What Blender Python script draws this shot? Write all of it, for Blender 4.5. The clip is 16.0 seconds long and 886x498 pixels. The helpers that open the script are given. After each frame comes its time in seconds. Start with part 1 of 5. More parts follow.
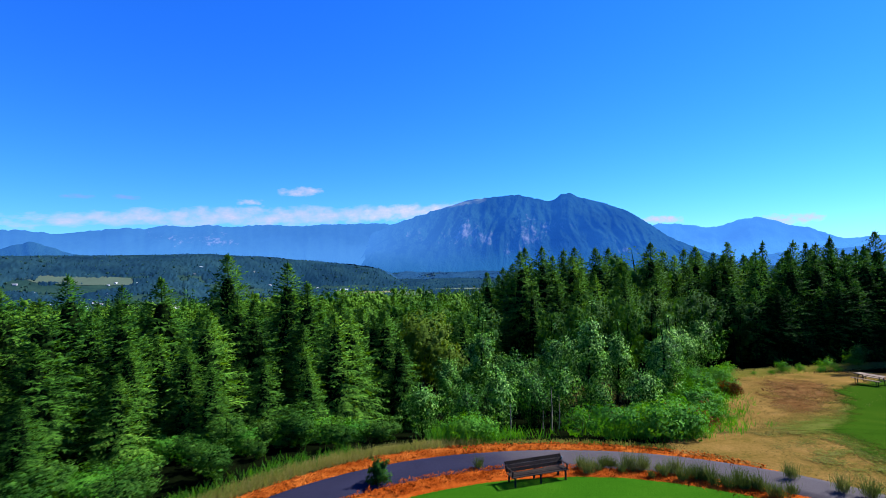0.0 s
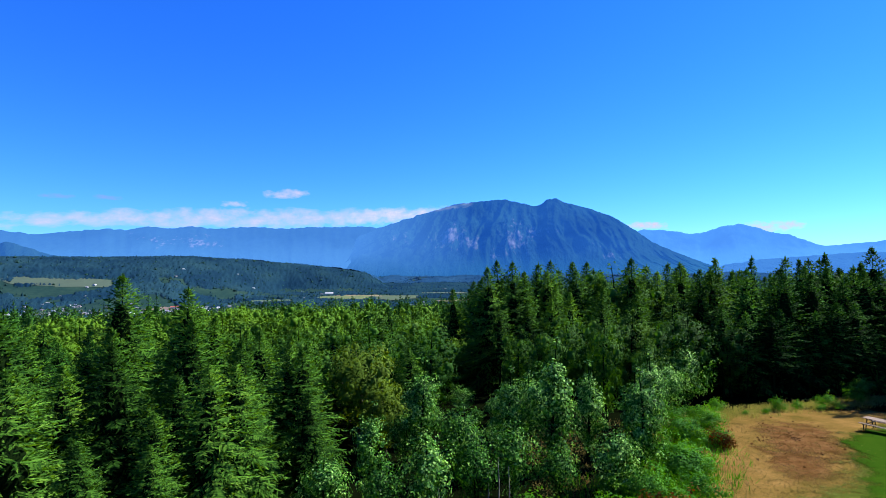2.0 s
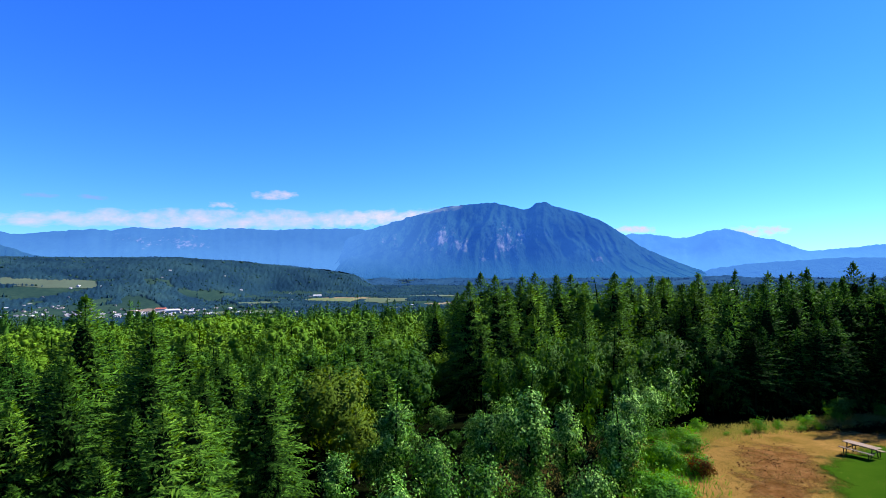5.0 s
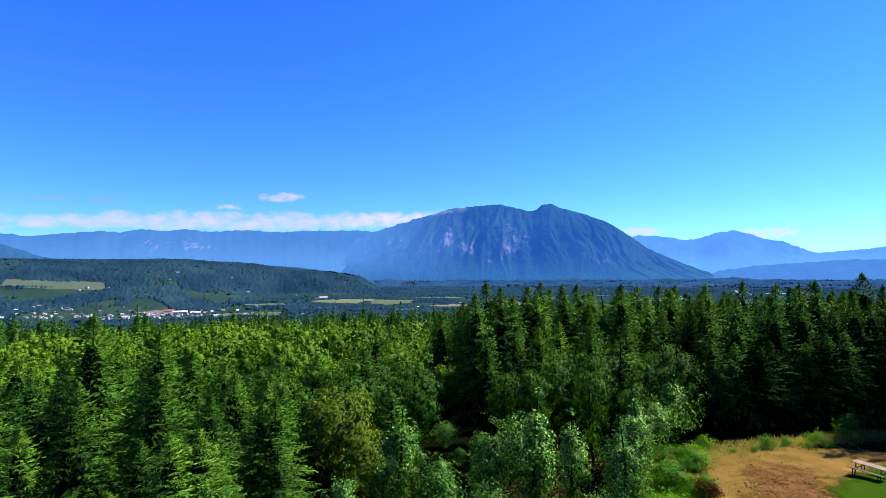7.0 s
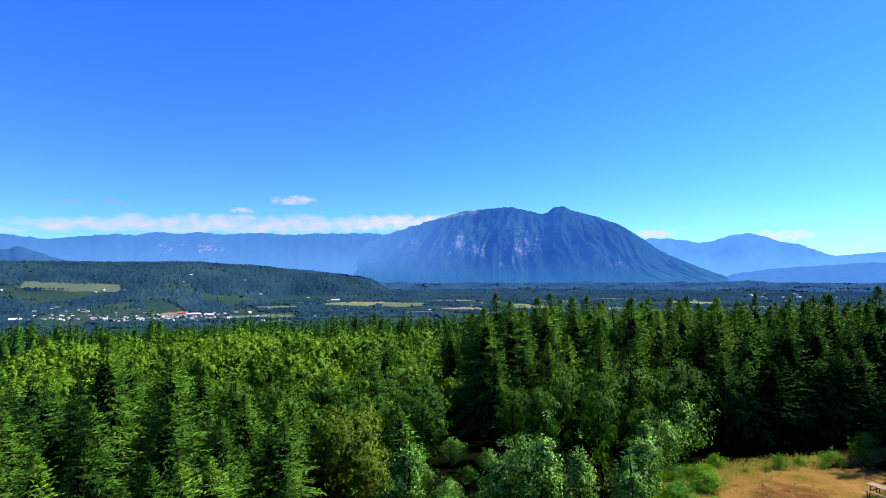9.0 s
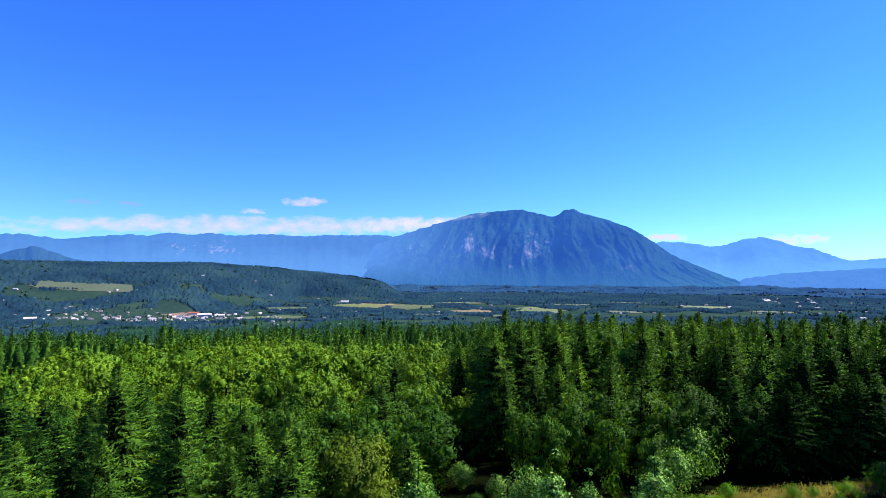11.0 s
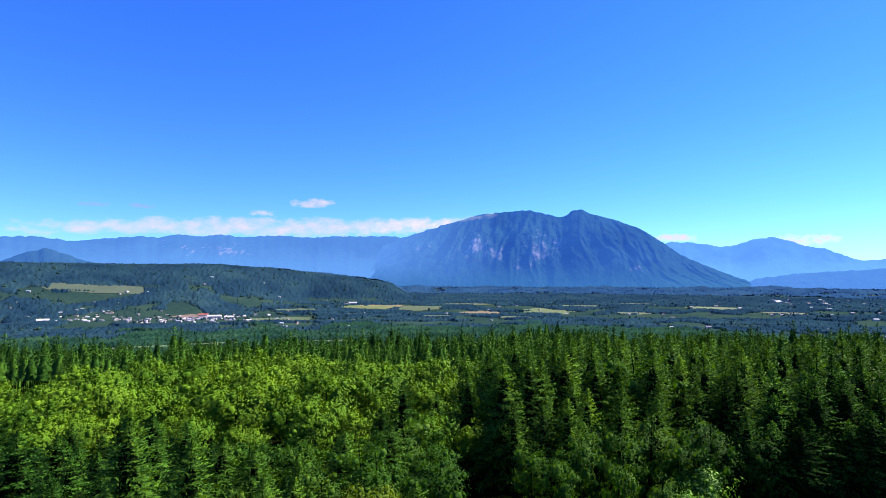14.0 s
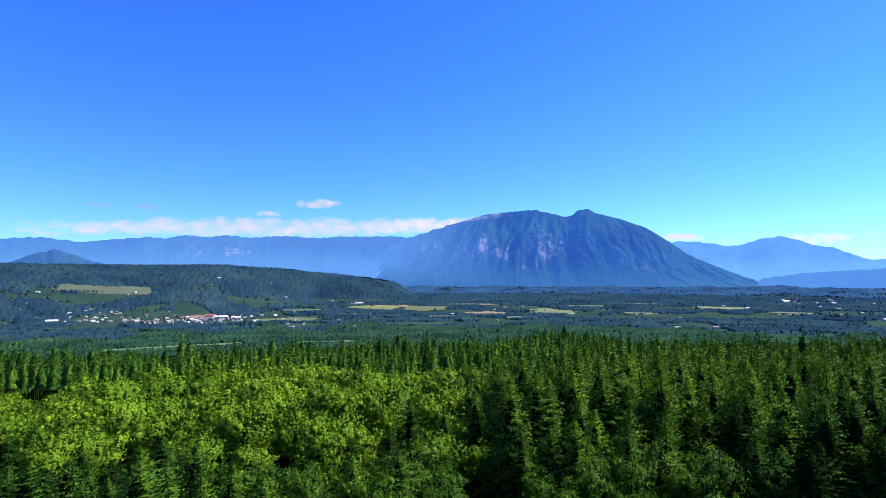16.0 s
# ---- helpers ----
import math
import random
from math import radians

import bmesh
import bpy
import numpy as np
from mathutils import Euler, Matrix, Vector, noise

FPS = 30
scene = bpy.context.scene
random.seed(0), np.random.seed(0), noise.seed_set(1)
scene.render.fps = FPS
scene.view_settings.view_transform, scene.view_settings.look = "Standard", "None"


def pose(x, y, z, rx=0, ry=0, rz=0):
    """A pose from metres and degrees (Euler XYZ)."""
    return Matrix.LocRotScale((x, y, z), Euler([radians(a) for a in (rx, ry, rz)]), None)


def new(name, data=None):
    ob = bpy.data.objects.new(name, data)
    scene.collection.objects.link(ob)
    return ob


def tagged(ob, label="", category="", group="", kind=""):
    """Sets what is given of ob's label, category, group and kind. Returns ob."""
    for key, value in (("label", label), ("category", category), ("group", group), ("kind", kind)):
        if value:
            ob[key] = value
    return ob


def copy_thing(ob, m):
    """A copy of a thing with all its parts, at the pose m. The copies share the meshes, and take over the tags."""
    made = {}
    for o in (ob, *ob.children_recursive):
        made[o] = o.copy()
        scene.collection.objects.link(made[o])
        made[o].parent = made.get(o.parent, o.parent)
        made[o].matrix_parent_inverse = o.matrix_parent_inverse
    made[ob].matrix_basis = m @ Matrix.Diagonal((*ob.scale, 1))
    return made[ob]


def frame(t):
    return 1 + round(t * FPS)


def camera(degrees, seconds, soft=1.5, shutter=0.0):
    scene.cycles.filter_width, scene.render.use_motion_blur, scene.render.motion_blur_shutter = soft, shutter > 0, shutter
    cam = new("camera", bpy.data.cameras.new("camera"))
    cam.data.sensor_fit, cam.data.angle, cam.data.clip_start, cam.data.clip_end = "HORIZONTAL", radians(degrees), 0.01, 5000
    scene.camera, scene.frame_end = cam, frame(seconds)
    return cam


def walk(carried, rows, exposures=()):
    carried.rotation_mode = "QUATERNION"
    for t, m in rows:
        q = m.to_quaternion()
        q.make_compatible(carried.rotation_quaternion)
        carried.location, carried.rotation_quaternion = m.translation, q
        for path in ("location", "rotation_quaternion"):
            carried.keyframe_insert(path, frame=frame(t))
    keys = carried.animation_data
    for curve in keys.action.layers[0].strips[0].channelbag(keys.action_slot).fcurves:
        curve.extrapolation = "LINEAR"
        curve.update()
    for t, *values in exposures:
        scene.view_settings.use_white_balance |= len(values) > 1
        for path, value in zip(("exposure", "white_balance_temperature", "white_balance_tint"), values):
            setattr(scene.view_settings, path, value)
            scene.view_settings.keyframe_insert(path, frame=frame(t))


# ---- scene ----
cam = camera(80.5, 16.0, soft=0.9, shutter=0.4)
METRES, EYE, TILT, LEAN, TURN = 18.5, 7.0, 1.65, 1.1, 0.0
ROWS = [
    (0.0, 0.0, 0.0, 0.0, 0.0, -0.12, -0.0),
    (0.5, 0.0433, 0.1064, 0.0165, -0.22, -0.04, -0.05),
    (1.0, 0.0867, 0.2095, 0.0375, -0.51, 0.1, -0.12),
    (1.5, 0.1288, 0.2964, 0.0557, -0.95, 0.25, -0.3),
    (2.0, 0.1587, 0.3449, 0.0629, -1.46, 0.31, -0.5),
    (2.5, 0.1739, 0.3576, 0.0667, -1.48, 0.2, -0.61),
    (3.0, 0.1844, 0.3653, 0.075, -1.79, 0.26, -0.72),
    (3.5, 0.1935, 0.3743, 0.0857, -2.32, 0.4, -0.78),
    (4.0, 0.2031, 0.3817, 0.0953, -2.65, 0.47, -0.86),
    (6.5, 0.2022, 0.3906, 0.1771, -2.27, 0.75, -0.84),
    (7.0, 0.2048, 0.3849, 0.1864, -1.97, 0.78, -0.86),
    (7.5, 0.2077, 0.3835, 0.1934, -1.63, 0.91, -0.95),
    (8.0, 0.2063, 0.3824, 0.2087, -1.29, 0.96, -0.89),
    (8.5, 0.2094, 0.3789, 0.2273, -1.0, 0.98, -0.84),
    (9.0, 0.2144, 0.3769, 0.2468, -0.74, 1.04, -0.9),
    (11.5, 0.2118, 0.382, 0.3679, 0.48, 1.25, -1.27),
    (12.0, 0.209, 0.3828, 0.393, 0.61, 1.24, -1.2),
    (12.5, 0.2097, 0.3818, 0.4223, 0.74, 1.27, -1.15),
    (13.0, 0.212, 0.3814, 0.4547, 0.86, 1.27, -1.17),
    (13.5, 0.2096, 0.3816, 0.4848, 1.01, 1.28, -1.13),
    (14.0, 0.2063, 0.3816, 0.5152, 1.15, 1.29, -1.14),
    (14.5, 0.2011, 0.3789, 0.5447, 1.33, 1.29, -1.1),
    (15.0, 0.1976, 0.3756, 0.5737, 1.48, 1.28, -1.02),
    (15.5, 0.1981, 0.3759, 0.6034, 1.62, 1.25, -1.02),
    (16.0, 0.1986, 0.3793, 0.6327, 1.78, 1.25, -1.01),
]
walk(cam, [(t, pose(0, 0, EYE, TILT, LEAN, TURN) @ pose(METRES * x, METRES * y, METRES * z, 90 + pitch, roll, yaw)) for t, x, y, z, yaw, pitch, roll in ROWS],
     exposures=((0.0, 1.42, 5900, 11), (4.0, 1.51, 6300, 14), (9.0, 1.63, 6580, 18), (16.0, 1.69, 6750, 21)))

# ---- light ----
SUN_AZ, SUN_EL = 68.0, 43.0          # degrees to the right of the view axis, above the horizon
world = bpy.data.worlds.new("sky")
scene.world = world
world.use_nodes = True
wn, wl = world.node_tree.nodes, world.node_tree.links
wn.clear()
sky = wn.new("ShaderNodeTexSky")
sky.sky_type, sky.sun_disc = "NISHITA", False
sky.sun_elevation, sky.sun_rotation = radians(SUN_EL), radians(SUN_AZ)
sky.altitude, sky.air_density, sky.dust_density, sky.ozone_density = 300, 1.0, 0.08, 3.0
tone = wn.new("ShaderNodeHueSaturation")
tone.inputs["Saturation"].default_value = 1.25
back = wn.new("ShaderNodeBackground")
back.inputs["Strength"].default_value = 0.05
wout = wn.new("ShaderNodeOutputWorld")
wl.new(sky.outputs[0], tone.inputs["Color"])
deep = wn.new("ShaderNodeMix")        # the clip's deep blue cast of the sky
deep.data_type, deep.blend_type = "RGBA", "MULTIPLY"
deep.inputs[0].default_value = 1.0
deep.inputs[7].default_value = (0.43, 0.89, 1.85, 1)
wl.new(tone.outputs[0], deep.inputs[6])
wl.new(deep.outputs[2], back.inputs["Color"])
wl.new(back.outputs[0], wout.inputs["Surface"])

to_sun = Vector((math.cos(radians(SUN_EL)) * math.sin(radians(SUN_AZ)), math.cos(radians(SUN_EL)) * math.cos(radians(SUN_AZ)), math.sin(radians(SUN_EL))))
sun = new("sun", bpy.data.lights.new("sun", "SUN"))
sun.data.energy, sun.data.angle, sun.data.color = 5.0, radians(0.5), (1.0, 0.93, 0.82)
sun.rotation_mode = "QUATERNION"
sun.rotation_quaternion = to_sun.to_track_quat("Z", "Y")
sun.location = (60, 40, 120)


# ---- materials ----
def material(name):
    m = bpy.data.materials.new(name)
    m.use_nodes = True
    n = m.node_tree.nodes
    n.clear()
    return m, n, m.node_tree.links, n.new("ShaderNodeOutputMaterial")


def ramp_of(n, l, fac, stops):
    r = n.new("ShaderNodeValToRGB")
    while len(r.color_ramp.elements) < len(stops):
        r.color_ramp.elements.new(0.5)
    for e, (p, c) in zip(r.color_ramp.elements, stops):
        e.position, e.color = p, (*c, 1)
    l.new(fac, r.inputs[0])
    return r.outputs[0]


def noise_of(n, l, scale, detail=4, rough=0.55, coords=None):
    t = n.new("ShaderNodeTexNoise")
    t.inputs["Scale"].default_value, t.inputs["Detail"].default_value, t.inputs["Roughness"].default_value = scale, detail, rough
    if coords is None:
        coords = n.new("ShaderNodeNewGeometry").outputs["Position"]
    l.new(coords, t.inputs["Vector"])
    return t.outputs["Fac"]


def maths(n, l, op, a, b, clamp=False):
    m = n.new("ShaderNodeMath")
    m.operation, m.use_clamp = op, clamp
    for k, v in enumerate((a, b)):
        if isinstance(v, (int, float)):
            m.inputs[k].default_value = v
        else:
            l.new(v, m.inputs[k])
    return m.outputs[0]


def mixed(n, l, fac, a, b):
    m = n.new("ShaderNodeMix")
    m.data_type = "RGBA"
    for k, v in ((0, fac), (6, a), (7, b)):
        if isinstance(v, (int, float)):
            m.inputs[k].default_value = v
        elif isinstance(v, tuple):
            m.inputs[k].default_value = (*v, 1)
        else:
            l.new(v, m.inputs[k])
    return m.outputs[2]


def leaf_mat(name, stops, patch_scale=0.25, trans=0.35, rough=0.55, gloss=0.3, single=0.42):
    """Foliage: colour varies from leaf to leaf, from tree to tree and in patches; light passes through."""
    m, n, l, out = material(name)
    isle = n.new("ShaderNodeNewGeometry").outputs["Random Per Island"]
    tree = n.new("ShaderNodeObjectInfo").outputs["Random"]
    patch = noise_of(n, l, patch_scale, 3)
    f = maths(n, l, "ADD", maths(n, l, "MULTIPLY", isle, single), 0.21 - single / 2)
    f = maths(n, l, "ADD", f, maths(n, l, "MULTIPLY", tree, 0.30))
    f = maths(n, l, "ADD", f, maths(n, l, "MULTIPLY", patch, 0.7))
    f = maths(n, l, "SUBTRACT", f, 0.21, True)
    col = ramp_of(n, l, f, stops)
    p = n.new("ShaderNodeBsdfPrincipled")
    p.inputs["Roughness"].default_value = rough
    p.inputs["Specular IOR Level"].default_value = gloss
    l.new(col, p.inputs["Base Color"])
    t = n.new("ShaderNodeBsdfTranslucent")
    bright = n.new("ShaderNodeHueSaturation")
    bright.inputs["Hue"].default_value = 0.485
    bright.inputs["Saturation"].default_value, bright.inputs["Value"].default_value = 1.1, 1.25
    l.new(col, bright.inputs["Color"])
    l.new(bright.outputs[0], t.inputs["Color"])
    mx = n.new("ShaderNodeMixShader")
    mx.inputs[0].default_value = trans
    l.new(p.outputs[0], mx.inputs[1])
    l.new(t.outputs[0], mx.inputs[2])
    l.new(mx.outputs[0], out.inputs[0])
    return m


def rough_mat(name, stops, scale, fine=None, rough=0.9, bump=0.3, metal=0.0, vary=0.0, gloss=0.3, fade=0.0):
    """A matt surface with variation at two scales and fine relief. fade: how far in from its rim the cover thins out."""
    m, n, l, out = material(name)
    a = noise_of(n, l, scale, 5)
    b = noise_of(n, l, fine or scale * 12, 6, 0.65)
    f = maths(n, l, "ADD", maths(n, l, "MULTIPLY", a, 0.62), maths(n, l, "MULTIPLY", b, 0.5))
    if vary:
        f = maths(n, l, "ADD", f, maths(n, l, "MULTIPLY", n.new("ShaderNodeObjectInfo").outputs["Random"], vary))
        f = maths(n, l, "SUBTRACT", f, vary / 2)
    col = ramp_of(n, l, f, stops)
    p = n.new("ShaderNodeBsdfPrincipled")
    p.inputs["Roughness"].default_value, p.inputs["Metallic"].default_value = rough, metal
    p.inputs["Specular IOR Level"].default_value = gloss
    l.new(col, p.inputs["Base Color"])
    bp = n.new("ShaderNodeBump")
    bp.inputs["Strength"].default_value, bp.inputs["Distance"].default_value = bump, 0.05
    l.new(b, bp.inputs["Height"])
    l.new(bp.outputs[0], p.inputs["Normal"])
    if fade:
        sep = n.new("ShaderNodeSeparateXYZ")
        l.new(n.new("ShaderNodeUVMap").outputs[0], sep.inputs[0])
        c = maths(n, l, "DIVIDE", maths(n, l, "SUBTRACT", 1.0, sep.outputs[1]), fade)
        c = maths(n, l, "ADD", c, maths(n, l, "MULTIPLY", maths(n, l, "SUBTRACT", noise_of(n, l, 0.9, 3), 0.5), 1.6))
        c = maths(n, l, "ADD", c, maths(n, l, "MULTIPLY", maths(n, l, "SUBTRACT", noise_of(n, l, 14, 3), 0.5), 2.2))
        c = maths(n, l, "MULTIPLY", maths(n, l, "SUBTRACT", c, 0.45), 3.0, True)
        clear = n.new("ShaderNodeBsdfTransparent")
        mx = n.new("ShaderNodeMixShader")
        l.new(c, mx.inputs[0])
        l.new(clear.outputs[0], mx.inputs[1])
        l.new(p.outputs[0], mx.inputs[2])
        l.new(mx.outputs[0], out.inputs[0])
        return m
    l.new(p.outputs[0], out.inputs[0])
    return m


def distance_mat(name, air, forest, rock, rock_at, air_low=None, flank=None, cliffs=(), low=None, low_z=(-60.0, 160.0), relief=0.9, edge=0.07):
    """Backdrop of far mountains: wooded slopes with bare rock; the lit air before them is painted as glow."""
    m, n, l, out = material(name)
    pos = n.new("ShaderNodeNewGeometry").outputs["Position"]
    stretch = n.new("ShaderNodeMapping")
    stretch.inputs["Scale"].default_value = (1, 0.6, 0.30)
    l.new(pos, stretch.inputs["Vector"])
    big = noise_of(n, l, 0.030, 7, 0.66, stretch.outputs[0])
    mid = noise_of(n, l, 0.004, 5, 0.55, pos)
    f = maths(n, l, "ADD", maths(n, l, "MULTIPLY", big, 0.65), maths(n, l, "MULTIPLY", mid, 0.5))
    if cliffs:      # bare rock only about the cliffs
        flat = n.new("ShaderNodeMapping")
        flat.inputs["Scale"].default_value = (0.6, 0, 1)
        l.new(pos, flat.inputs["Vector"])
        least = None
        for cx, cz, reach in cliffs:
            d = n.new("ShaderNodeVectorMath")
            d.operation = "DISTANCE"
            l.new(flat.outputs[0], d.inputs[0])
            d.inputs[1].default_value = (0.6 * cx, 0, cz)
            q = maths(n, l, "DIVIDE", d.outputs["Value"], reach)
            least = q if least is None else maths(n, l, "MINIMUM", least, q)
        near = n.new("ShaderNodeMapRange")
        near.inputs["From Min"].default_value, near.inputs["From Max"].default_value = 0.0, 1.1
        near.inputs["To Min"].default_value, near.inputs["To Max"].default_value = 0.02, 0.22
        l.new(least, near.inputs["Value"])
        f = maths(n, l, "SUBTRACT", f, near.outputs[0])
    col = ramp_of(n, l, f, [(0.0, tuple(0.5 * c for c in forest)), (rock_at, tuple(1.9 * c for c in forest)), (rock_at + edge, rock), (1.0, rock)])
    p = n.new("ShaderNodeBsdfPrincipled")
    p.inputs["Roughness"].default_value = 1.0
    p.inputs["Specular IOR Level"].default_value = 0.0
    l.new(col, p.inputs["Base Color"])
    bp = n.new("ShaderNodeBump")
    bp.inputs["Strength"].default_value, bp.inputs["Distance"].default_value = relief, 14.0
    l.new(big, bp.inputs["Height"])
    l.new(bp.outputs[0], p.inputs["Normal"])
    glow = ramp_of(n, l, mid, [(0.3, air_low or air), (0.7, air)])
    if flank:       # more painted haze on the receding flank
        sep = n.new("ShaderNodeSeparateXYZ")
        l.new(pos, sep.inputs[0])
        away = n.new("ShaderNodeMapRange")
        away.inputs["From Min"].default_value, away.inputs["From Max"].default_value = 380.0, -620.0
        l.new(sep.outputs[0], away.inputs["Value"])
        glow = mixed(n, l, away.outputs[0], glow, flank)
        # base colour fades there as well, behind the painted haze
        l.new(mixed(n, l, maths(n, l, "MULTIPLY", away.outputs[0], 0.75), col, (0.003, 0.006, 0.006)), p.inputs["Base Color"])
    if low:         # the painted haze thickens towards the valley floor
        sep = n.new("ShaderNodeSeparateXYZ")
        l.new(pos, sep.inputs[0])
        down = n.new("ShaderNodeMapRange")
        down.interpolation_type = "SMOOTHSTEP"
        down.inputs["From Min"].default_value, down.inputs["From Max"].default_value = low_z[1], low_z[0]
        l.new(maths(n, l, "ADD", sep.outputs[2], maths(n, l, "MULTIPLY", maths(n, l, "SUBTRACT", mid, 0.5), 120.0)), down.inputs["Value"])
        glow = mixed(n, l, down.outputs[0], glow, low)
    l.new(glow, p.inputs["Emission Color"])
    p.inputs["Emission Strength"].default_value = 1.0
    l.new(p.outputs[0], out.inputs[0])
    return m


FIR = leaf_mat("fir_needles", [(0.0, (0.0018, 0.0078, 0.0010)), (0.35, (0.0133, 0.0456, 0.0055)), (0.65, (0.0478, 0.1291, 0.0124)), (1.0, (0.1328, 0.2492, 0.0269))], 0.3, 0.32, 0.8, 0.03, 0.44)
ALDER = leaf_mat("alder_leaves", [(0.0, (0.0084, 0.0358, 0.0022)), (0.35, (0.0352, 0.1000, 0.0047)), (0.7, (0.0857, 0.1791, 0.0091)), (1.0, (0.1852, 0.2688, 0.0167))], 0.12, 0.18, 0.7, 0.05, 0.12)
# darker fir needles, with the forest edge's shade put into the colour
SHADEFIR = leaf_mat("shade_dark_fir_needles", [(0.0, (0.0006, 0.0035, 0.0007)), (0.4, (0.0055, 0.0256, 0.0038)), (0.7, (0.0317, 0.1059, 0.0124)), (1.0, (0.1040, 0.2279, 0.0269))], 0.3, 0.32, 0.8, 0.02, 0.44)
SAPLING = leaf_mat("sapling_leaves", [(0.0, (0.0043, 0.0220, 0.0023)), (0.4, (0.0161, 0.0620, 0.0058)), (0.7, (0.0400, 0.1100, 0.0108)), (1.0, (0.0826, 0.1586, 0.0213))], 0.3, 0.34, 0.7, 0.05)
# the palest leaf tones stand in for glints on the aspens
ASPEN = leaf_mat("aspen_leaves", [(0.0, (0.0034, 0.0200, 0.0020)), (0.45, (0.0200, 0.0900, 0.0080)), (0.75, (0.0680, 0.2000, 0.0240)), (1.0, (0.2700, 0.5000, 0.1100))], 0.4, 0.32, 0.5, 0.05, 0.90)
OLIVE = leaf_mat("olive_leaves", [(0.0, (0.0213, 0.0503, 0.0039)), (0.5, (0.0590, 0.1099, 0.0083)), (1.0, (0.1037, 0.1635, 0.0152))], 0.4, 0.36, 0.7, 0.05)
HERB = leaf_mat("herb_leaves", [(0.0, (0.0082, 0.0519, 0.0047)), (0.4, (0.0331, 0.1371, 0.0095)), (0.75, (0.0786, 0.2269, 0.0166)), (1.0, (0.1571, 0.3120, 0.0310))], 0.5, 0.38, 0.7, 0.05)
REDMULCH = rough_mat("red_bark_mulch", [(0.25, (0.0616, 0.0103, 0.0014)), (0.5, (0.2072, 0.0359, 0.0034)), (0.8, (0.3808, 0.0983, 0.0134))], 1.6, 18, bump=1.0, gloss=0.0)
DRYTUFT = leaf_mat("dry_grass_blades", [(0.0, (0.070, 0.070, 0.016)), (0.5, (0.150, 0.120, 0.040)), (1.0, (0.240, 0.195, 0.075))], 0.5, 0.5, 0.8, 0.03)
VERGE = leaf_mat("verge_grass_blades", [(0.0, (0.060, 0.100, 0.014)), (0.5, (0.160, 0.170, 0.036)), (1.0, (0.280, 0.240, 0.085))], 0.6, 0.5, 0.8, 0.03)
BEDGRASS = leaf_mat("bed_grass_blades", [(0.0, (0.016, 0.034, 0.006)), (0.5, (0.055, 0.085, 0.016)), (1.0, (0.160, 0.170, 0.050))], 0.6, 0.3, 0.8, 0.03)
FARFIR = leaf_mat("far_conifers", [(0.0, (0.0056, 0.0238, 0.0049)), (0.4, (0.0185, 0.0658, 0.0082)), (0.7, (0.0463, 0.1189, 0.0115)), (1.0, (0.0926, 0.1738, 0.0164))], 0.03, 0.12, 0.9, 0.03)
# valley base colours: the blue haze of the distance is painted in
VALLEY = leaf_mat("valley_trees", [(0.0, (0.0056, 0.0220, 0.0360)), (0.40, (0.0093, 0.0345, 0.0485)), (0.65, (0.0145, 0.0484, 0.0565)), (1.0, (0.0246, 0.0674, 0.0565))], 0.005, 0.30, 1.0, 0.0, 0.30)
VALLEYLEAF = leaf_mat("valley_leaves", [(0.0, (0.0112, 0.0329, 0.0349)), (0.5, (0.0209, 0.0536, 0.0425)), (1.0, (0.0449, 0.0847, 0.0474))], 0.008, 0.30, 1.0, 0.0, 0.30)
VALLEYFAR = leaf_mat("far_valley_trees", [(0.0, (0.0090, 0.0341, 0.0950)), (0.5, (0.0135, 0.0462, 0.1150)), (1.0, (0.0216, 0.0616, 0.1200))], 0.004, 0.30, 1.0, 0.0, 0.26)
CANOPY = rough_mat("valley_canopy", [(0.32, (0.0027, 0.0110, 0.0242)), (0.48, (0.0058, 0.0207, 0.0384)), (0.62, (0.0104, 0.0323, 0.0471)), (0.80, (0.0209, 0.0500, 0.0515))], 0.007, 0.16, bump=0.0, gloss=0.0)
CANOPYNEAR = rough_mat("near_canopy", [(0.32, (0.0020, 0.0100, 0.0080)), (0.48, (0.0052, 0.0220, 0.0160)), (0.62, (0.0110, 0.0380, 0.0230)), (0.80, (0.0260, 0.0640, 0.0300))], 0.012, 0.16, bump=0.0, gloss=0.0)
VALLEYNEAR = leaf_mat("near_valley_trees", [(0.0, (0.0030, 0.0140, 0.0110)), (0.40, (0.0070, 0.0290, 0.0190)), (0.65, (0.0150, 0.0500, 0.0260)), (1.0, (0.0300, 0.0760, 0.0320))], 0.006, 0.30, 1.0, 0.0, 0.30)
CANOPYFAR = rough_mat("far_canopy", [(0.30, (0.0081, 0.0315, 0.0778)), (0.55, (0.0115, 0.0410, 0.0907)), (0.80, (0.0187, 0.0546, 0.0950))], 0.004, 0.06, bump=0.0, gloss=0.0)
# trunks and inner twigs, near-black so the crowns' inner shade is painted in
SHADEWOOD = rough_mat("shade_dark_wood", [(0.3, (0.0015, 0.0040, 0.0010)), (0.7, (0.006, 0.014, 0.003))], 2, 20, gloss=0.0)
BARK = rough_mat("bark", [(0.3, (0.0211, 0.0158, 0.0116)), (0.7, (0.0789, 0.0632, 0.0500))], 3, 30, gloss=0.03)
PALEBARK = rough_mat("pale_bark", [(0.3, (0.0632, 0.0579, 0.0474)), (0.7, (0.221, 0.205, 0.174))], 4, 30, gloss=0.03)
# near-black: the deep shade under the trees is put into this colour
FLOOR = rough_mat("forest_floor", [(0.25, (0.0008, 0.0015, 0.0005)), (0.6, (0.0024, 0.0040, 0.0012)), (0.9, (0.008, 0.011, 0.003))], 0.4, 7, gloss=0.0)
